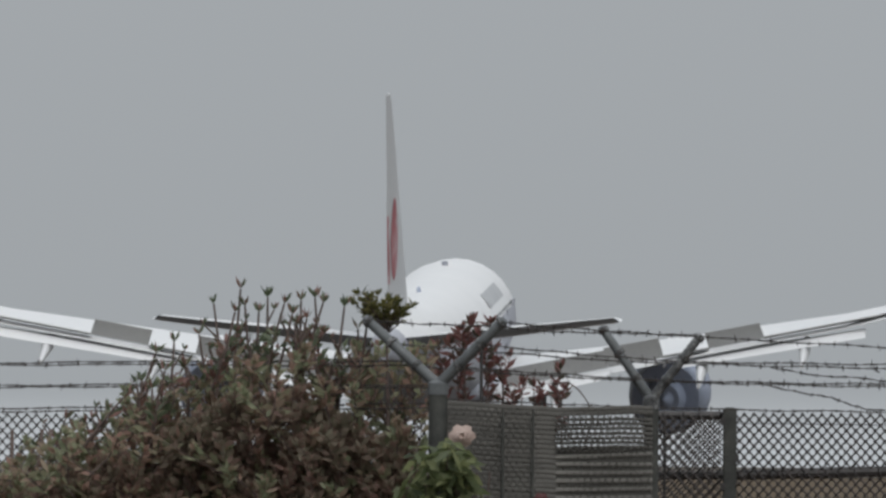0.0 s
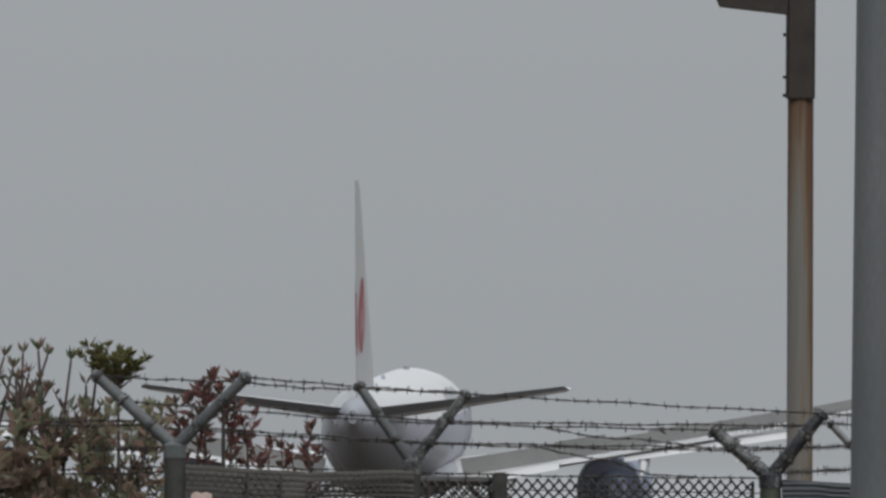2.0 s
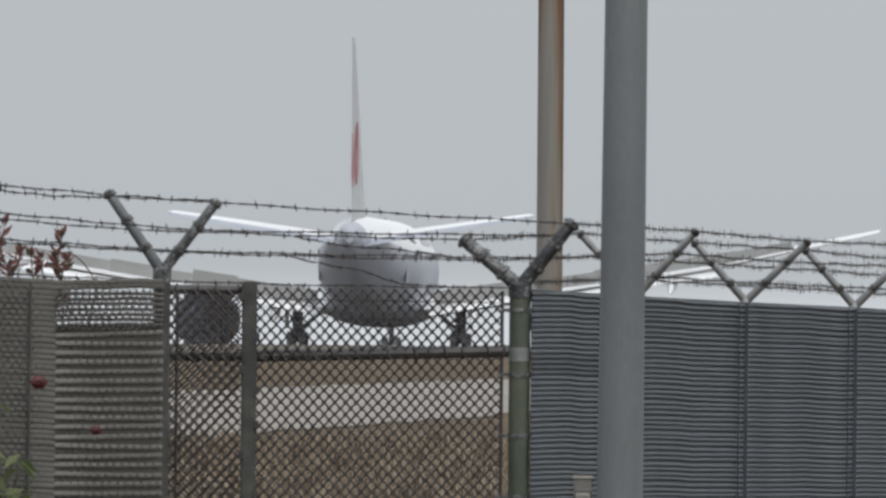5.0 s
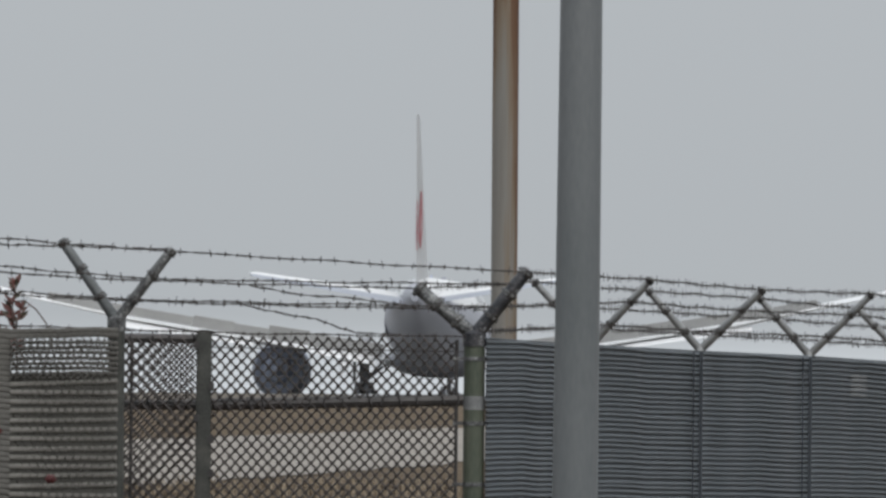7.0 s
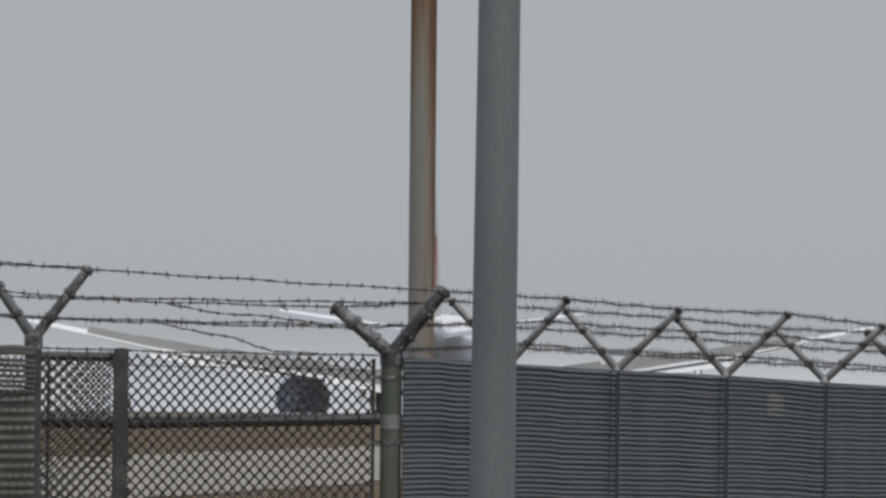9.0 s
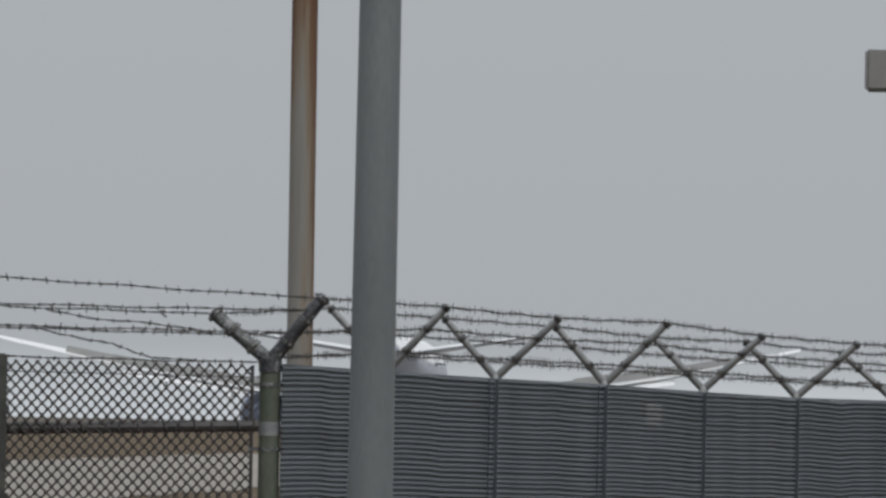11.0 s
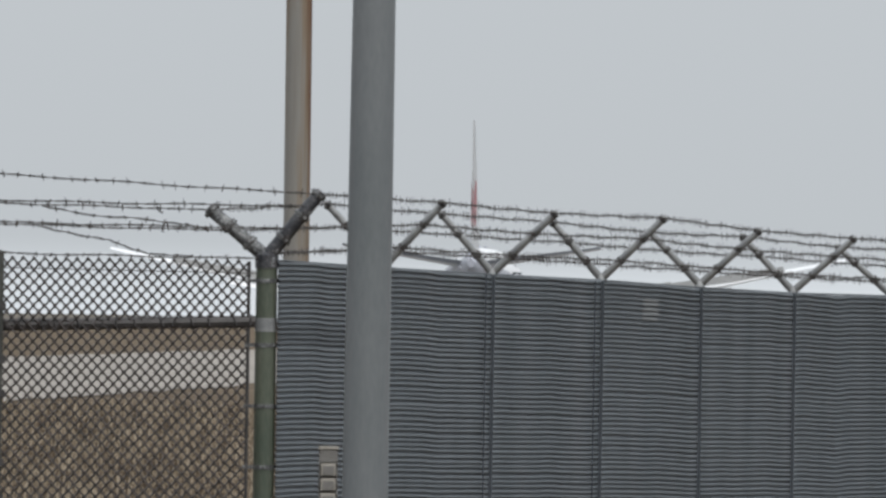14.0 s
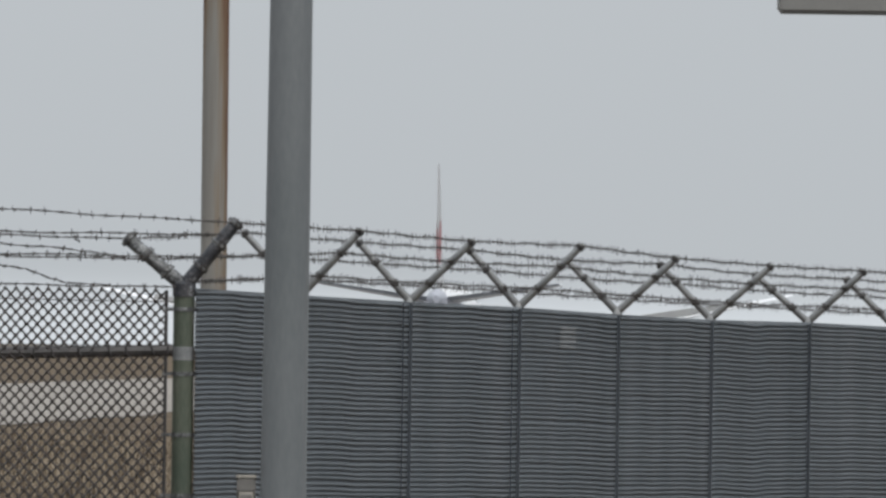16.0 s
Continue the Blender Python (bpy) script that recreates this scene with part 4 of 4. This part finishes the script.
def build_vine():
    rnd = np.random.RandomState(9)
    o = Vector((-2.0, 96.9, 0))
    b = thing("climbing_rose", pose(*o), "bright green climbing rose in front of the fence", "plant")
    v, f, bm = [], [], bmesh.new()
    for _ in range(170):
        z = rnd.uniform(0.35, 1.60)
        wid = 0.17 + 0.20 * (1.6 - z)
        x = -2.01 + rnd.normal(0, 0.5) * wid + 0.16 * (1.5 - z)
        c = Vector((x, 96.75 + rnd.normal(0, 0.09), z)) - o
        tube(bm, [c + Vector((rnd.normal(0, 0.03), 0.05, -0.14)), c], [0.004, 0.003], 4, caps=False)
        for _k in range(7):
            a = rnd.uniform(0, 6.28)
            d = Vector((math.cos(a), -0.35 + 0.5 * math.sin(a), rnd.uniform(-0.75, 0.35))).normalized()
            leaf(v, f, c + Vector((rnd.normal(0, 0.03), rnd.normal(0, 0.02), rnd.normal(0, 0.03))), d, rnd.uniform(0.09, 0.15), rnd.uniform(0.045, 0.07), 0.04, rnd)
    for k in range(5):
        x = -2.1 + 0.08 * k
        tube(bm, [Vector((-2.0, 96.9, -0.1)) - o, Vector((x, 96.88, 0.8)) - o, Vector((x + 0.05, 96.9, 1.45)) - o], [0.012, 0.009, 0.005], 5)
    tube(bm, [Vector((-1.98, 96.9, 1.3)) - o, Vector((-1.94, 96.9, 1.52)) - o, Vector((-1.905, 96.9, 1.66)) - o], [0.006, 0.005, 0.004], 5)
    tagged(part("stem", bm, STEM, b), kind="stuff")
    tagged(quads("foliage", v, f, VINE_LEAF, b), kind="stuff")

    def bloom(x, z, r, mat, label):
        c = Vector((x, 96.72, z)) - o
        pv, pf = [c + Vector((0, -r * 0.62, 0))], []
        for layer in range(4):
            big = r * (1.15, 0.95, 0.70, 0.42)[layer]
            for k in range(6):
                a = k * 1.047 + layer * 0.55
                q = len(pv)
                for u, w, h in ((0.75, -0.58, 0.20), (1.0, -0.2, 0.10), (0.95, 0.25, 0.14), (0.75, 0.58, 0.26)):
                    pv.append(c + Vector((math.cos(a + w) * big * u, -r * (h + 0.22 * layer), math.sin(a + w) * big * u * 0.85)))
                pf.append((0, q, q + 1, q + 2, q + 3))
        return quads("bloom", pv, pf, mat, b, label)

    bloom(-1.905, 1.68, 0.078, PETAL, "faded peach-pink rose bloom")
    bloom(-1.40, 1.28, 0.045, RED_PETAL, "dark red rose bloom")
    bloom(-1.07, 1.01, 0.030, RED_PETAL, "dark red rose bloom")


build_bush(), build_olive_tuft(), build_red_shrub(), build_vine()


# ======== airliner ========
def loft(bm, rings, close=True):
    vs = [[bm.verts.new(c) for c in r] for r in rings]
    n = len(vs[0])
    for r, q in zip(vs, vs[1:]):
        for i in range(n):
            bm.faces.new((r[i], r[(i + 1) % n], q[(i + 1) % n], q[i]))
    if close:
        bm.faces.new(vs[0][::-1])
        bm.faces.new(vs[-1])
    bmesh.ops.recalc_face_normals(bm, faces=bm.faces)
    return bm


def circle(y, cz, rx, rz, n=28, cx=0.0, a0=0.0, a1=2 * math.pi):
    return [(cx + rx * math.cos(a0 + (a1 - a0) * k / n), y, cz + rz * math.sin(a0 + (a1 - a0) * k / n)) for k in range(n)]


def aerofoil(le, te, thick, axis="z"):
    """A closed section between a leading and a trailing edge point, thick across axis."""
    le, te = Vector(le), Vector(te)
    t = Vector((0, 0, 1)) if axis == "z" else Vector((1, 0, 0))
    prof = [(0, 0), (0.04, 0.5), (0.15, 0.9), (0.35, 1.0), (0.65, 0.65), (1, 0.04), (1, -0.04), (0.65, -0.4), (0.35, -0.65), (0.15, -0.6), (0.04, -0.38)]
    return [tuple(le.lerp(te, u) + t * w * thick / 2) for u, w in prof]


def build_airliner():
    a = thing("airliner", pose(0, 0, 0), "white twin-engine wide-body airliner with a red tail emblem", "airplane")
    # fuselage: nose at +21, tail cone at -33
    st = [(-33.2, 6.75, 0.30, 0.42), (-31.5, 6.62, 0.75, 0.95), (-28.5, 6.34, 1.35, 1.58), (-24, 5.92, 2.05, 2.15), (-18, 5.48, 2.7, 2.65), (-12, 5.2, 3.05, 2.9),
          (-6, 5.15, 3.1, 3.0), (4, 5.15, 3.1, 3.0), (9, 5.15, 3.1, 3.0), (13.5, 5.1, 2.9, 2.85), (17.5, 4.9, 2.3, 2.2), (20, 4.7, 1.4, 1.35), (21.3, 4.6, 0.4, 0.4)]
    smooth(part("fuselage", loft(bmesh.new(), [circle(*s) for s in st]), WHITE, a), 60)
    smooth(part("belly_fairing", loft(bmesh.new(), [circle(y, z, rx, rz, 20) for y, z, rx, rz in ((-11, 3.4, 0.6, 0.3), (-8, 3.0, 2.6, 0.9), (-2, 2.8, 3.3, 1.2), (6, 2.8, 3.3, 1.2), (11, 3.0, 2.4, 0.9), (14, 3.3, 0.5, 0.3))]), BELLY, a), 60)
    # grey belly paint, drawn up the sides to colour in the rear's shade
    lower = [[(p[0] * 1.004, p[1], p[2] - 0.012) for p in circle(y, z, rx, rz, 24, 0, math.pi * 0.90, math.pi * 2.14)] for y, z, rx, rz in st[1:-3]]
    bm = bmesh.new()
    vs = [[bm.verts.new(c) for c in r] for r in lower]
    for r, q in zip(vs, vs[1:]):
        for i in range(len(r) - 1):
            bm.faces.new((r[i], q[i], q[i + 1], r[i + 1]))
    smooth(part("lower_skin", bm, BELLY, a, "grey underside paint, with shade painted up the sides"), 60)
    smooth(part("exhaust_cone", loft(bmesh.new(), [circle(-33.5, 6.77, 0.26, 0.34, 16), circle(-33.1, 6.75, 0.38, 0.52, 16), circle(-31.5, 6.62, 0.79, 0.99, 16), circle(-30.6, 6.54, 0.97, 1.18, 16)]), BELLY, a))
    # a long painted band high on the starboard side
    bm = bmesh.new()
    vs = [[bm.verts.new((3.12 * math.cos(q), y, 5.15 + 3.02 * math.sin(q))) for q in (radians(29 + 3.0 * k) for k in range(6))] for y in (-2.0, 1.0, 4.0, 7.0)]
    for r, q in zip(vs, vs[1:]):
        for i in range(5):
            bm.faces.new((r[i], q[i], q[i + 1], r[i + 1]))
    smooth(part("painted_band", bm, TITLE_GREY, a, "grey painted band"), 60)
    # fin
    root, tip = ((0, -22.4, 7.9), (0, -31.0, 7.5)), ((0, -30.4, 18.5), (0, -32.7, 18.5))
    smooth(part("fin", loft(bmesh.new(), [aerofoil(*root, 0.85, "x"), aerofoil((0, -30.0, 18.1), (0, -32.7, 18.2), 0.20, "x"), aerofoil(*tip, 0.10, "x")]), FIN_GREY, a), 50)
    for side in (-1, 1):
        em = bmesh.new()
        cs = []
        for k in range(22):
            an = 2 * math.pi * k / 22
            yy, zz = -29.9 + 1.05 * math.cos(an), 11.75 + 1.9 * math.sin(an)
            u = (zz - 7.7) / 10.6
            lead, trail = -22.4 - 7.9 * u, -31.0 - 1.75 * u
            c = min(max((yy - lead) / (trail - lead), 0), 1)
            half = (0.85 - 0.67 * u) * 0.5
            w = half * float(np.interp(c, [0.35, 0.65, 1], [1.0, 0.65, 0.04])) * (1 if side > 0 else 0.8)
            cs.append(em.verts.new((side * (w + 0.025), yy, zz)))
        em.faces.new(cs if side > 0 else cs[::-1])
        part("emblem", em, RED_MARK, a, "red round emblem on the fin")
    rud = bmesh.new()
    loft(rud, [aerofoil((0, -30.75, 9.75), (0, -31.55, 9.75), 0.13, "x"), aerofoil((0, -31.4, 12.9), (0, -32.1, 12.9), 0.08, "x")])
    smooth(part("rudder_band", rud, RED_MARK, a, "red painted rudder section"))
    # stabilizers, and their elevators, which tilt on the hinge
    elevators, spoilers, wings, legs = [], [], [], []
    for side in (-1, 1):
        st_ = part("stabilizer", loft(bmesh.new(), [aerofoil((side * 0.6, 3.6, 0), (side * 0.6, -1.75, 0), 0.80), aerofoil((side * 10.4, -3.2, 1.50), (side * 10.4, -4.95, 1.50), 0.34),
                                                    aerofoil((side * 10.75, -3.9, 1.56), (side * 10.75, -5.0, 1.56), 0.1)]), WHITE, a)
        smooth(st_, 50)
        st_.location = (0, -27.2, 6.6)
        hinge = Vector((side * 10.1, -3.3, 1.545))
        ax = hinge * side
        turn, rise = math.degrees(math.atan2(ax.y, ax.x)), -math.degrees(math.atan2(ax.z, math.hypot(ax.x, ax.y)))
        ln = hinge.length
        el = part("elevator", loft(bmesh.new(), [aerofoil((0, -0.05, 0), (0, -1.75, 0), 0.24), aerofoil((side * ln, -0.05, 0), (side * ln, -0.75, 0), 0.10)]), STAB_GREY, st_)
        smooth(el, 50)
        base = pose(side * 0.6, -1.78, 0.0) @ pose(0, 0, 0, 0, 0, turn) @ pose(0, 0, 0, 0, rise, 0)
        el.matrix_basis = base
        elevators.append((el, base))
    # wings
    for side in (-1, 1):
        def sec(x, le, te, z, th):
            return aerofoil((side * x, le, z), (side * x, te, z - 0.15), th)
        wing = smooth(part("wing", loft(bmesh.new(), [sec(2.2, 10.5, -5.0, 2.75, 1.7), sec(9.6, 4.6, -5.2, 3.75, 1.15), sec(20, -3.3, -8.6, 5.40, 0.65), sec(29.2, -10.6, -13.4, 7.35, 0.32), sec(30.6, -12.4, -13.9, 7.7, 0.12)]), WHITE, a), 50)
        for x0, x1, y0, y1, za, zb, drop, nm in ((3.3, 8.6, -5.0, -5.2, 2.80, 3.66, 0.50, "flap"), (12.0, 21.0, -5.5, -8.95, 4.12, 5.28, 0.52, "flap"), (8.7, 11.9, -5.1, -5.4, 3.68, 4.10, 0.22, "flaperon")):
            fl = loft(bmesh.new(), [aerofoil((side * x0, y0 + 0.4, za - 0.15), (side * x0, y0 - 2.2 * drop / 1.6, za - drop), 0.3), aerofoil((side * x1, y1 + 0.4, zb - 0.12), (side * x1, y1 - 2.0 * drop / 1.6, zb - drop * 0.85), 0.24)])
            smooth(part(nm, fl, WHITE, wing), 50)
        # spoiler panels, hinged on the wing's back; some are up at touchdown, the rest follow
        for x0, x1, y0, y1, za, zb, wide, early in ((3.6, 8.47, -3.9, -4.25, 2.95, 3.66, 0.90, True), (8.5, 11.17, -4.3, -4.80, 3.68, 4.06, 1.00, True), (11.2, 13.37, -4.85, -5.40, 4.08, 4.40, 0.72, False),
                                                    (13.4, 16.07, -5.45, -6.35, 4.42, 4.84, 0.80, True), (16.1, 21.97, -6.4, -8.5, 4.86, 5.80, 0.66, False), (22.0, 25.4, -8.6, -10.4, 5.83, 6.45, 0.58, False)):
            ax = Vector((x1 - x0, (y1 - y0) * side, zb - za))
            ln = ax.length
            turn, rise = math.degrees(math.atan2(ax.y, ax.x)), -side * math.degrees(math.atan2(ax.z, math.hypot(ax.x, ax.y)))
            b = bmesh.new()
            loft(b, [[(side * q, 0.0, 0.06), (side * q, -wide * 0.5, 0.05), (side * q, -wide, 0.02), (side * q, -wide, -0.02), (side * q, -wide * 0.5, -0.05), (side * q, 0.0, -0.06)] for q in (0.0, ln * 0.5, ln)])
            sp = part("spoiler", b, PANEL, wing, "raised grey spoiler panel")
            base = pose(side * x0, y0, za) @ pose(0, 0, 0, 0, 0, turn) @ pose(0, 0, 0, 0, rise, 0)
            sp.matrix_basis = base
            spoilers.append((sp, base, 70.0, early))
        for x, y, z in ((6, -6.2, 2.4), (13, -7.0, 3.45), (18, -8.6, 4.25)):
            fr = loft(bmesh.new(), [circle(y + 4, z + 0.35, 0.12, 0.15, 10, side * x), circle(y + 1.5, z + 0.1, 0.3, 0.42, 10, side * x), circle(y - 2.2, z - 0.55, 0.08, 0.12, 10, side * x)])
            smooth(part("flap_fairing", fr, WHITE, wing), 50)
        wings.append((wing, side))
        # engine
        e = part("engine", loft(bmesh.new(), [circle(9.2, 2.05, 1.62, 1.62, 28, side * 10.8), circle(8.8, 2.05, 1.85, 1.85, 28, side * 10.8), circle(6.5, 2.05, 1.98, 1.98, 28, side * 10.8),
                                             circle(4.0, 2.05, 1.85, 1.85, 28, side * 10.8), circle(2.6, 2.05, 1.62, 1.62, 28, side * 10.8)], False), NACELLE, a, "blue-grey engine nacelle")
        smooth(e, 50)
        smooth(part("fan_duct", loft(bmesh.new(), [circle(3.2, 2.05, 1.70, 1.70, 28, side * 10.8), circle(2.57, 2.05, 1.60, 1.60, 28, side * 10.8)]), NOZZLE, e))
        smooth(part("nozzle", loft(bmesh.new(), [circle(3.0, 2.05, 1.05, 1.05, 24, side * 10.8), circle(2.2, 2.05, 0.92, 0.92, 24, side * 10.8), circle(1.5, 2.05, 0.72, 0.72, 24, side * 10.8)]), NOZZLE, e))
        smooth(part("plug", loft(bmesh.new(), [circle(1.6, 2.05, 0.50, 0.50, 16, side * 10.8), circle(0.6, 2.05, 0.06, 0.06, 16, side * 10.8)]), NOZZLE, e))
        part("pylon", loft(bmesh.new(), [aerofoil((side * 10.8, 7.5, 4.1), (side * 10.8, 0.5, 3.6), 0.5, "x"), aerofoil((side * 10.8, 6.0, 4.7), (side * 10.8, 0.0, 4.1), 0.5, "x")]), WHITE, a)
        # main gear
        g = part("main_gear", tube(bmesh.new(), [(side * 4.9, 0, 4.2), (side * 4.95, 0, 2.0), (side * 4.95, 0, 0.65)], [0.36, 0.34, 0.28], 10), TYRE, a)
        legs.append(g)
        tube_b = tube(bmesh.new(), [(side * 4.95, 0, 1.3), (side * 3.0, 0.5, 3.0)], 0.12, 8)
        part("side_strut", tube_b, TYRE, g)
        for yy in (-1.45, 0, 1.45):
            for xx in (-0.36, 0.36):
                smooth(part("wheel", tube(bmesh.new(), [(side * 4.95 + xx - 0.2, yy, 0.66), (side * 4.95 + xx - 0.18, yy, 0.66), (side * 4.95 + xx + 0.18, yy, 0.66), (side * 4.95 + xx + 0.2, yy, 0.66)], [0.5, 0.66, 0.66, 0.5], 18), TYRE, g))
        part("door_panel", box(bmesh.new(), (side * 5.6 - 0.05, -1.2, 1.5), (side * 5.6 + 0.05, 1.2, 3.4), 0.03), WHITE, g)
        for yy in (13.0, 6.0, -3.0, -18.0):
            x = side * (3.1 if yy < 10 else 2.9)
            if yy == -18.0:
                x = side * 2.68
            part("cabin_door", box(bmesh.new(), (x * 0.975 - 0.03, yy - 0.55, 4.3), (x * 0.975 + 0.03, yy + 0.55, 6.05), 0.05), BELLY, a, "grey door outline")
        for k in range(20):
            yy = -14 + 1.25 * k
            part("cabin_window", box(bmesh.new(), (side * 2.93 - 0.03, yy - 0.13, 5.9), (side * 2.93 + 0.03, yy + 0.13, 6.2), 0.02), GLASS_DARK, a)
    ng = part("nose_gear", tube(bmesh.new(), [(0, 14.4, 3.2), (0, 14.2, 0.6)], 0.17, 10), GALV, a)
    for xx in (-0.4, 0.4):
        smooth(part("wheel", tube(bmesh.new(), [(xx - 0.2, 14.2, 0.55), (xx - 0.14, 14.2, 0.55), (xx + 0.14, 14.2, 0.55), (xx + 0.2, 14.2, 0.55)], [0.4, 0.55, 0.55, 0.4], 18), TYRE, ng))
    part("antenna", loft(bmesh.new(), [aerofoil((0, -11.6, 8.0), (0, -12.8, 8.0), 0.30, "x"), aerofoil((0, -12.0, 8.33), (0, -12.7, 8.33), 0.16, "x")]), NOZZLE, a)
    # turning lamps: a dark drum with one lit lens, which flashes when it faces back
    lamps = []
    for x, y, z, r, mat, label in ((-0.98, -31.7, 6.45, 0.12, STROBE_GLOW, "small white tail strobe"), (0.70, -31.7, 6.45, 0.12, STROBE_GLOW, "small white tail strobe"), (0.0, 5.5, 8.20, 0.15, BEACON_GLOW, "red rotating beacon")):
        d = part("beacon" if mat is BEACON_GLOW else "strobe_light", tube(bmesh.new(), [(0, 0, -r), (0, 0, -r * 0.8), (0, 0, r * 0.8), (0, 0, r)], [r * 0.7, r, r, r * 0.7], 16), BELLY, a, label)
        d.location = (x, y, z)
        arc = [math.radians(-90 + k * 10) for k in range(-3, 4)]
        v = [(math.cos(q) * r * s, math.sin(q) * r * s, r * h) for s in (1.03, 1.12) for h in (-0.75, 0.75) for q in arc]
        n = len(arc)
        f = []
        for k in range(n - 1):
            f += [(k, k + 1, n + k + 1, n + k), (3 * n + k, 3 * n + k + 1, 2 * n + k + 1, 2 * n + k), (2 * n + k, 2 * n + k + 1, k + 1, k), (n + k, n + k + 1, 3 * n + k + 1, 3 * n + k)]
        f += [(0, n, 3 * n, 2 * n), (2 * n - 1, n - 1, 3 * n - 1, 4 * n - 1)]
        quads("lens", v, f, mat, d)
        lamps.append((d, (x, y, z)))
    return a, elevators, spoilers, wings, legs, lamps


AIRLINER, ELEVATORS, SPOILERS, WINGS, LEGS, LAMPS = build_airliner()

# seconds, place, nose up, turn
AIRLINER_ROWS = (
    (0.0, -15.52, 798.00, 1.18, 4.45, -2.95), (0.5, -13.98, 799.00, 1.00, 3.35, -3.45), (1.0, -11.69, 822.25, 0.55, 3.00, -3.50),
    (1.5, -9.31, 848.93, 0.40, 2.48, -3.50), (2.0, -7.05, 875.29, 0.24, 1.92, -3.47), (2.5, -4.75, 901.37, 0.10, 1.46, -3.46),
    (3.0, -2.47, 927.15, -0.14, 0.92, -3.42), (3.5, -0.28, 952.64, -0.45, 0.0, -3.40), (4.0, 1.98, 977.87, -0.63, -0.17, -3.45),
    (4.5, 3.90, 1002.81, -0.76, -0.25, -3.40), (7.0, 13.22, 1123.08, -0.98, -0.20, -3.45), (8.0, 17.22, 1169.08, -1.32, -0.12, -3.42),
    (9.0, 20.97, 1213.88, -1.66, -0.06, -3.36), (10.0, 24.66, 1257.48, -2.02, -0.06, -3.30), (12.5, 33.16, 1361.22, -2.75, -0.10, -3.25),
    (13.0, 34.72, 1381.07, -2.89, -0.10, -3.25), (14.5, 39.32, 1438.82, -3.29, -0.10, -3.25), (16.0, 43.85, 1493.87, -3.67, -0.10, -3.25),
)
ELEVATOR_ROWS = ((0.0, -19.0), (1.5, -18.0), (2.0, -15.0), (2.5, -9.0), (3.0, 4.0), (3.5, 12.0), (4.5, 15.0), (9.0, 12.0), (12.5, -8.0), (16.0, -10.0))


# seconds, degrees by which lift bends the wings up
WING_ROWS = ((0.0, 3.1), (0.5, 2.6), (1.0, 1.9), (1.5, 1.5), (2.0, 1.1), (2.5, 0.8), (3.0, 0.45), (4.0, 0.0), (16.0, 0.0))
# seconds, metres by which the gear legs stretch
LEG_ROWS = ((0.0, 0.80), (0.5, 0.80), (1.0, 0.50), (1.5, 0.38), (2.0, 0.24), (2.5, 0.12), (3.0, 0.0), (16.0, 0.0))
# seconds, share of the way up, for the panels that rise after touchdown
SPOILER_ROWS = ((0.0, 0.06), (0.2, 0.10), (0.5, 0.26), (0.7, 0.55), (0.95, 1.0), (16.0, 1.0))


def flashes(spans):
    """Rows of (seconds, turn): the lens faces back during each span and away between them."""
    rows = [(0.0, 170)]
    for t0, t1 in spans:
        rows += [(t0 - 0.08, 170), (t0 - 0.04, 85), (t0, 0), (t1, 0), (t1 + 0.04, 85), (t1 + 0.08, 170)]
    return rows + [(16.0, 170)]


STROBE_ROWS = flashes(((0.92, 1.03), (9.27, 9.53), (13.46, 13.54)))
BEACON_ROWS = flashes(((0.88, 0.92), (2.18, 2.22)))


def motions():
    walk(AIRLINER, [(t, pose(x, y, z, up, 0, turn)) for t, x, y, z, up, turn in AIRLINER_ROWS])
    for part_, base in ELEVATORS:
        walk(part_, [(t, base @ pose(0, 0, 0, r)) for t, r in ELEVATOR_ROWS])
    for part_, base, full, early in SPOILERS:
        walk(part_, [(t, base @ pose(0, 0, 0, -full * (1.0 if early else r))) for t, r in SPOILER_ROWS])
    for part_, side in WINGS:
        walk(part_, [(t, pose(side * 2.2, 0, 3.6) @ pose(0, 0, 0, 0, -side * r, 0) @ pose(-side * 2.2, 0, -3.6)) for t, r in WING_ROWS])
    for leg in LEGS:
        walk(leg, [(t, pose(0, 0, -r)) for t, r in LEG_ROWS])
    for lamp, place in LAMPS:
        rows = BEACON_ROWS if place[1] > 0 else STROBE_ROWS
        walk(lamp, [(t, pose(*place, 0, 0, r)) for t, r in rows])


motions()
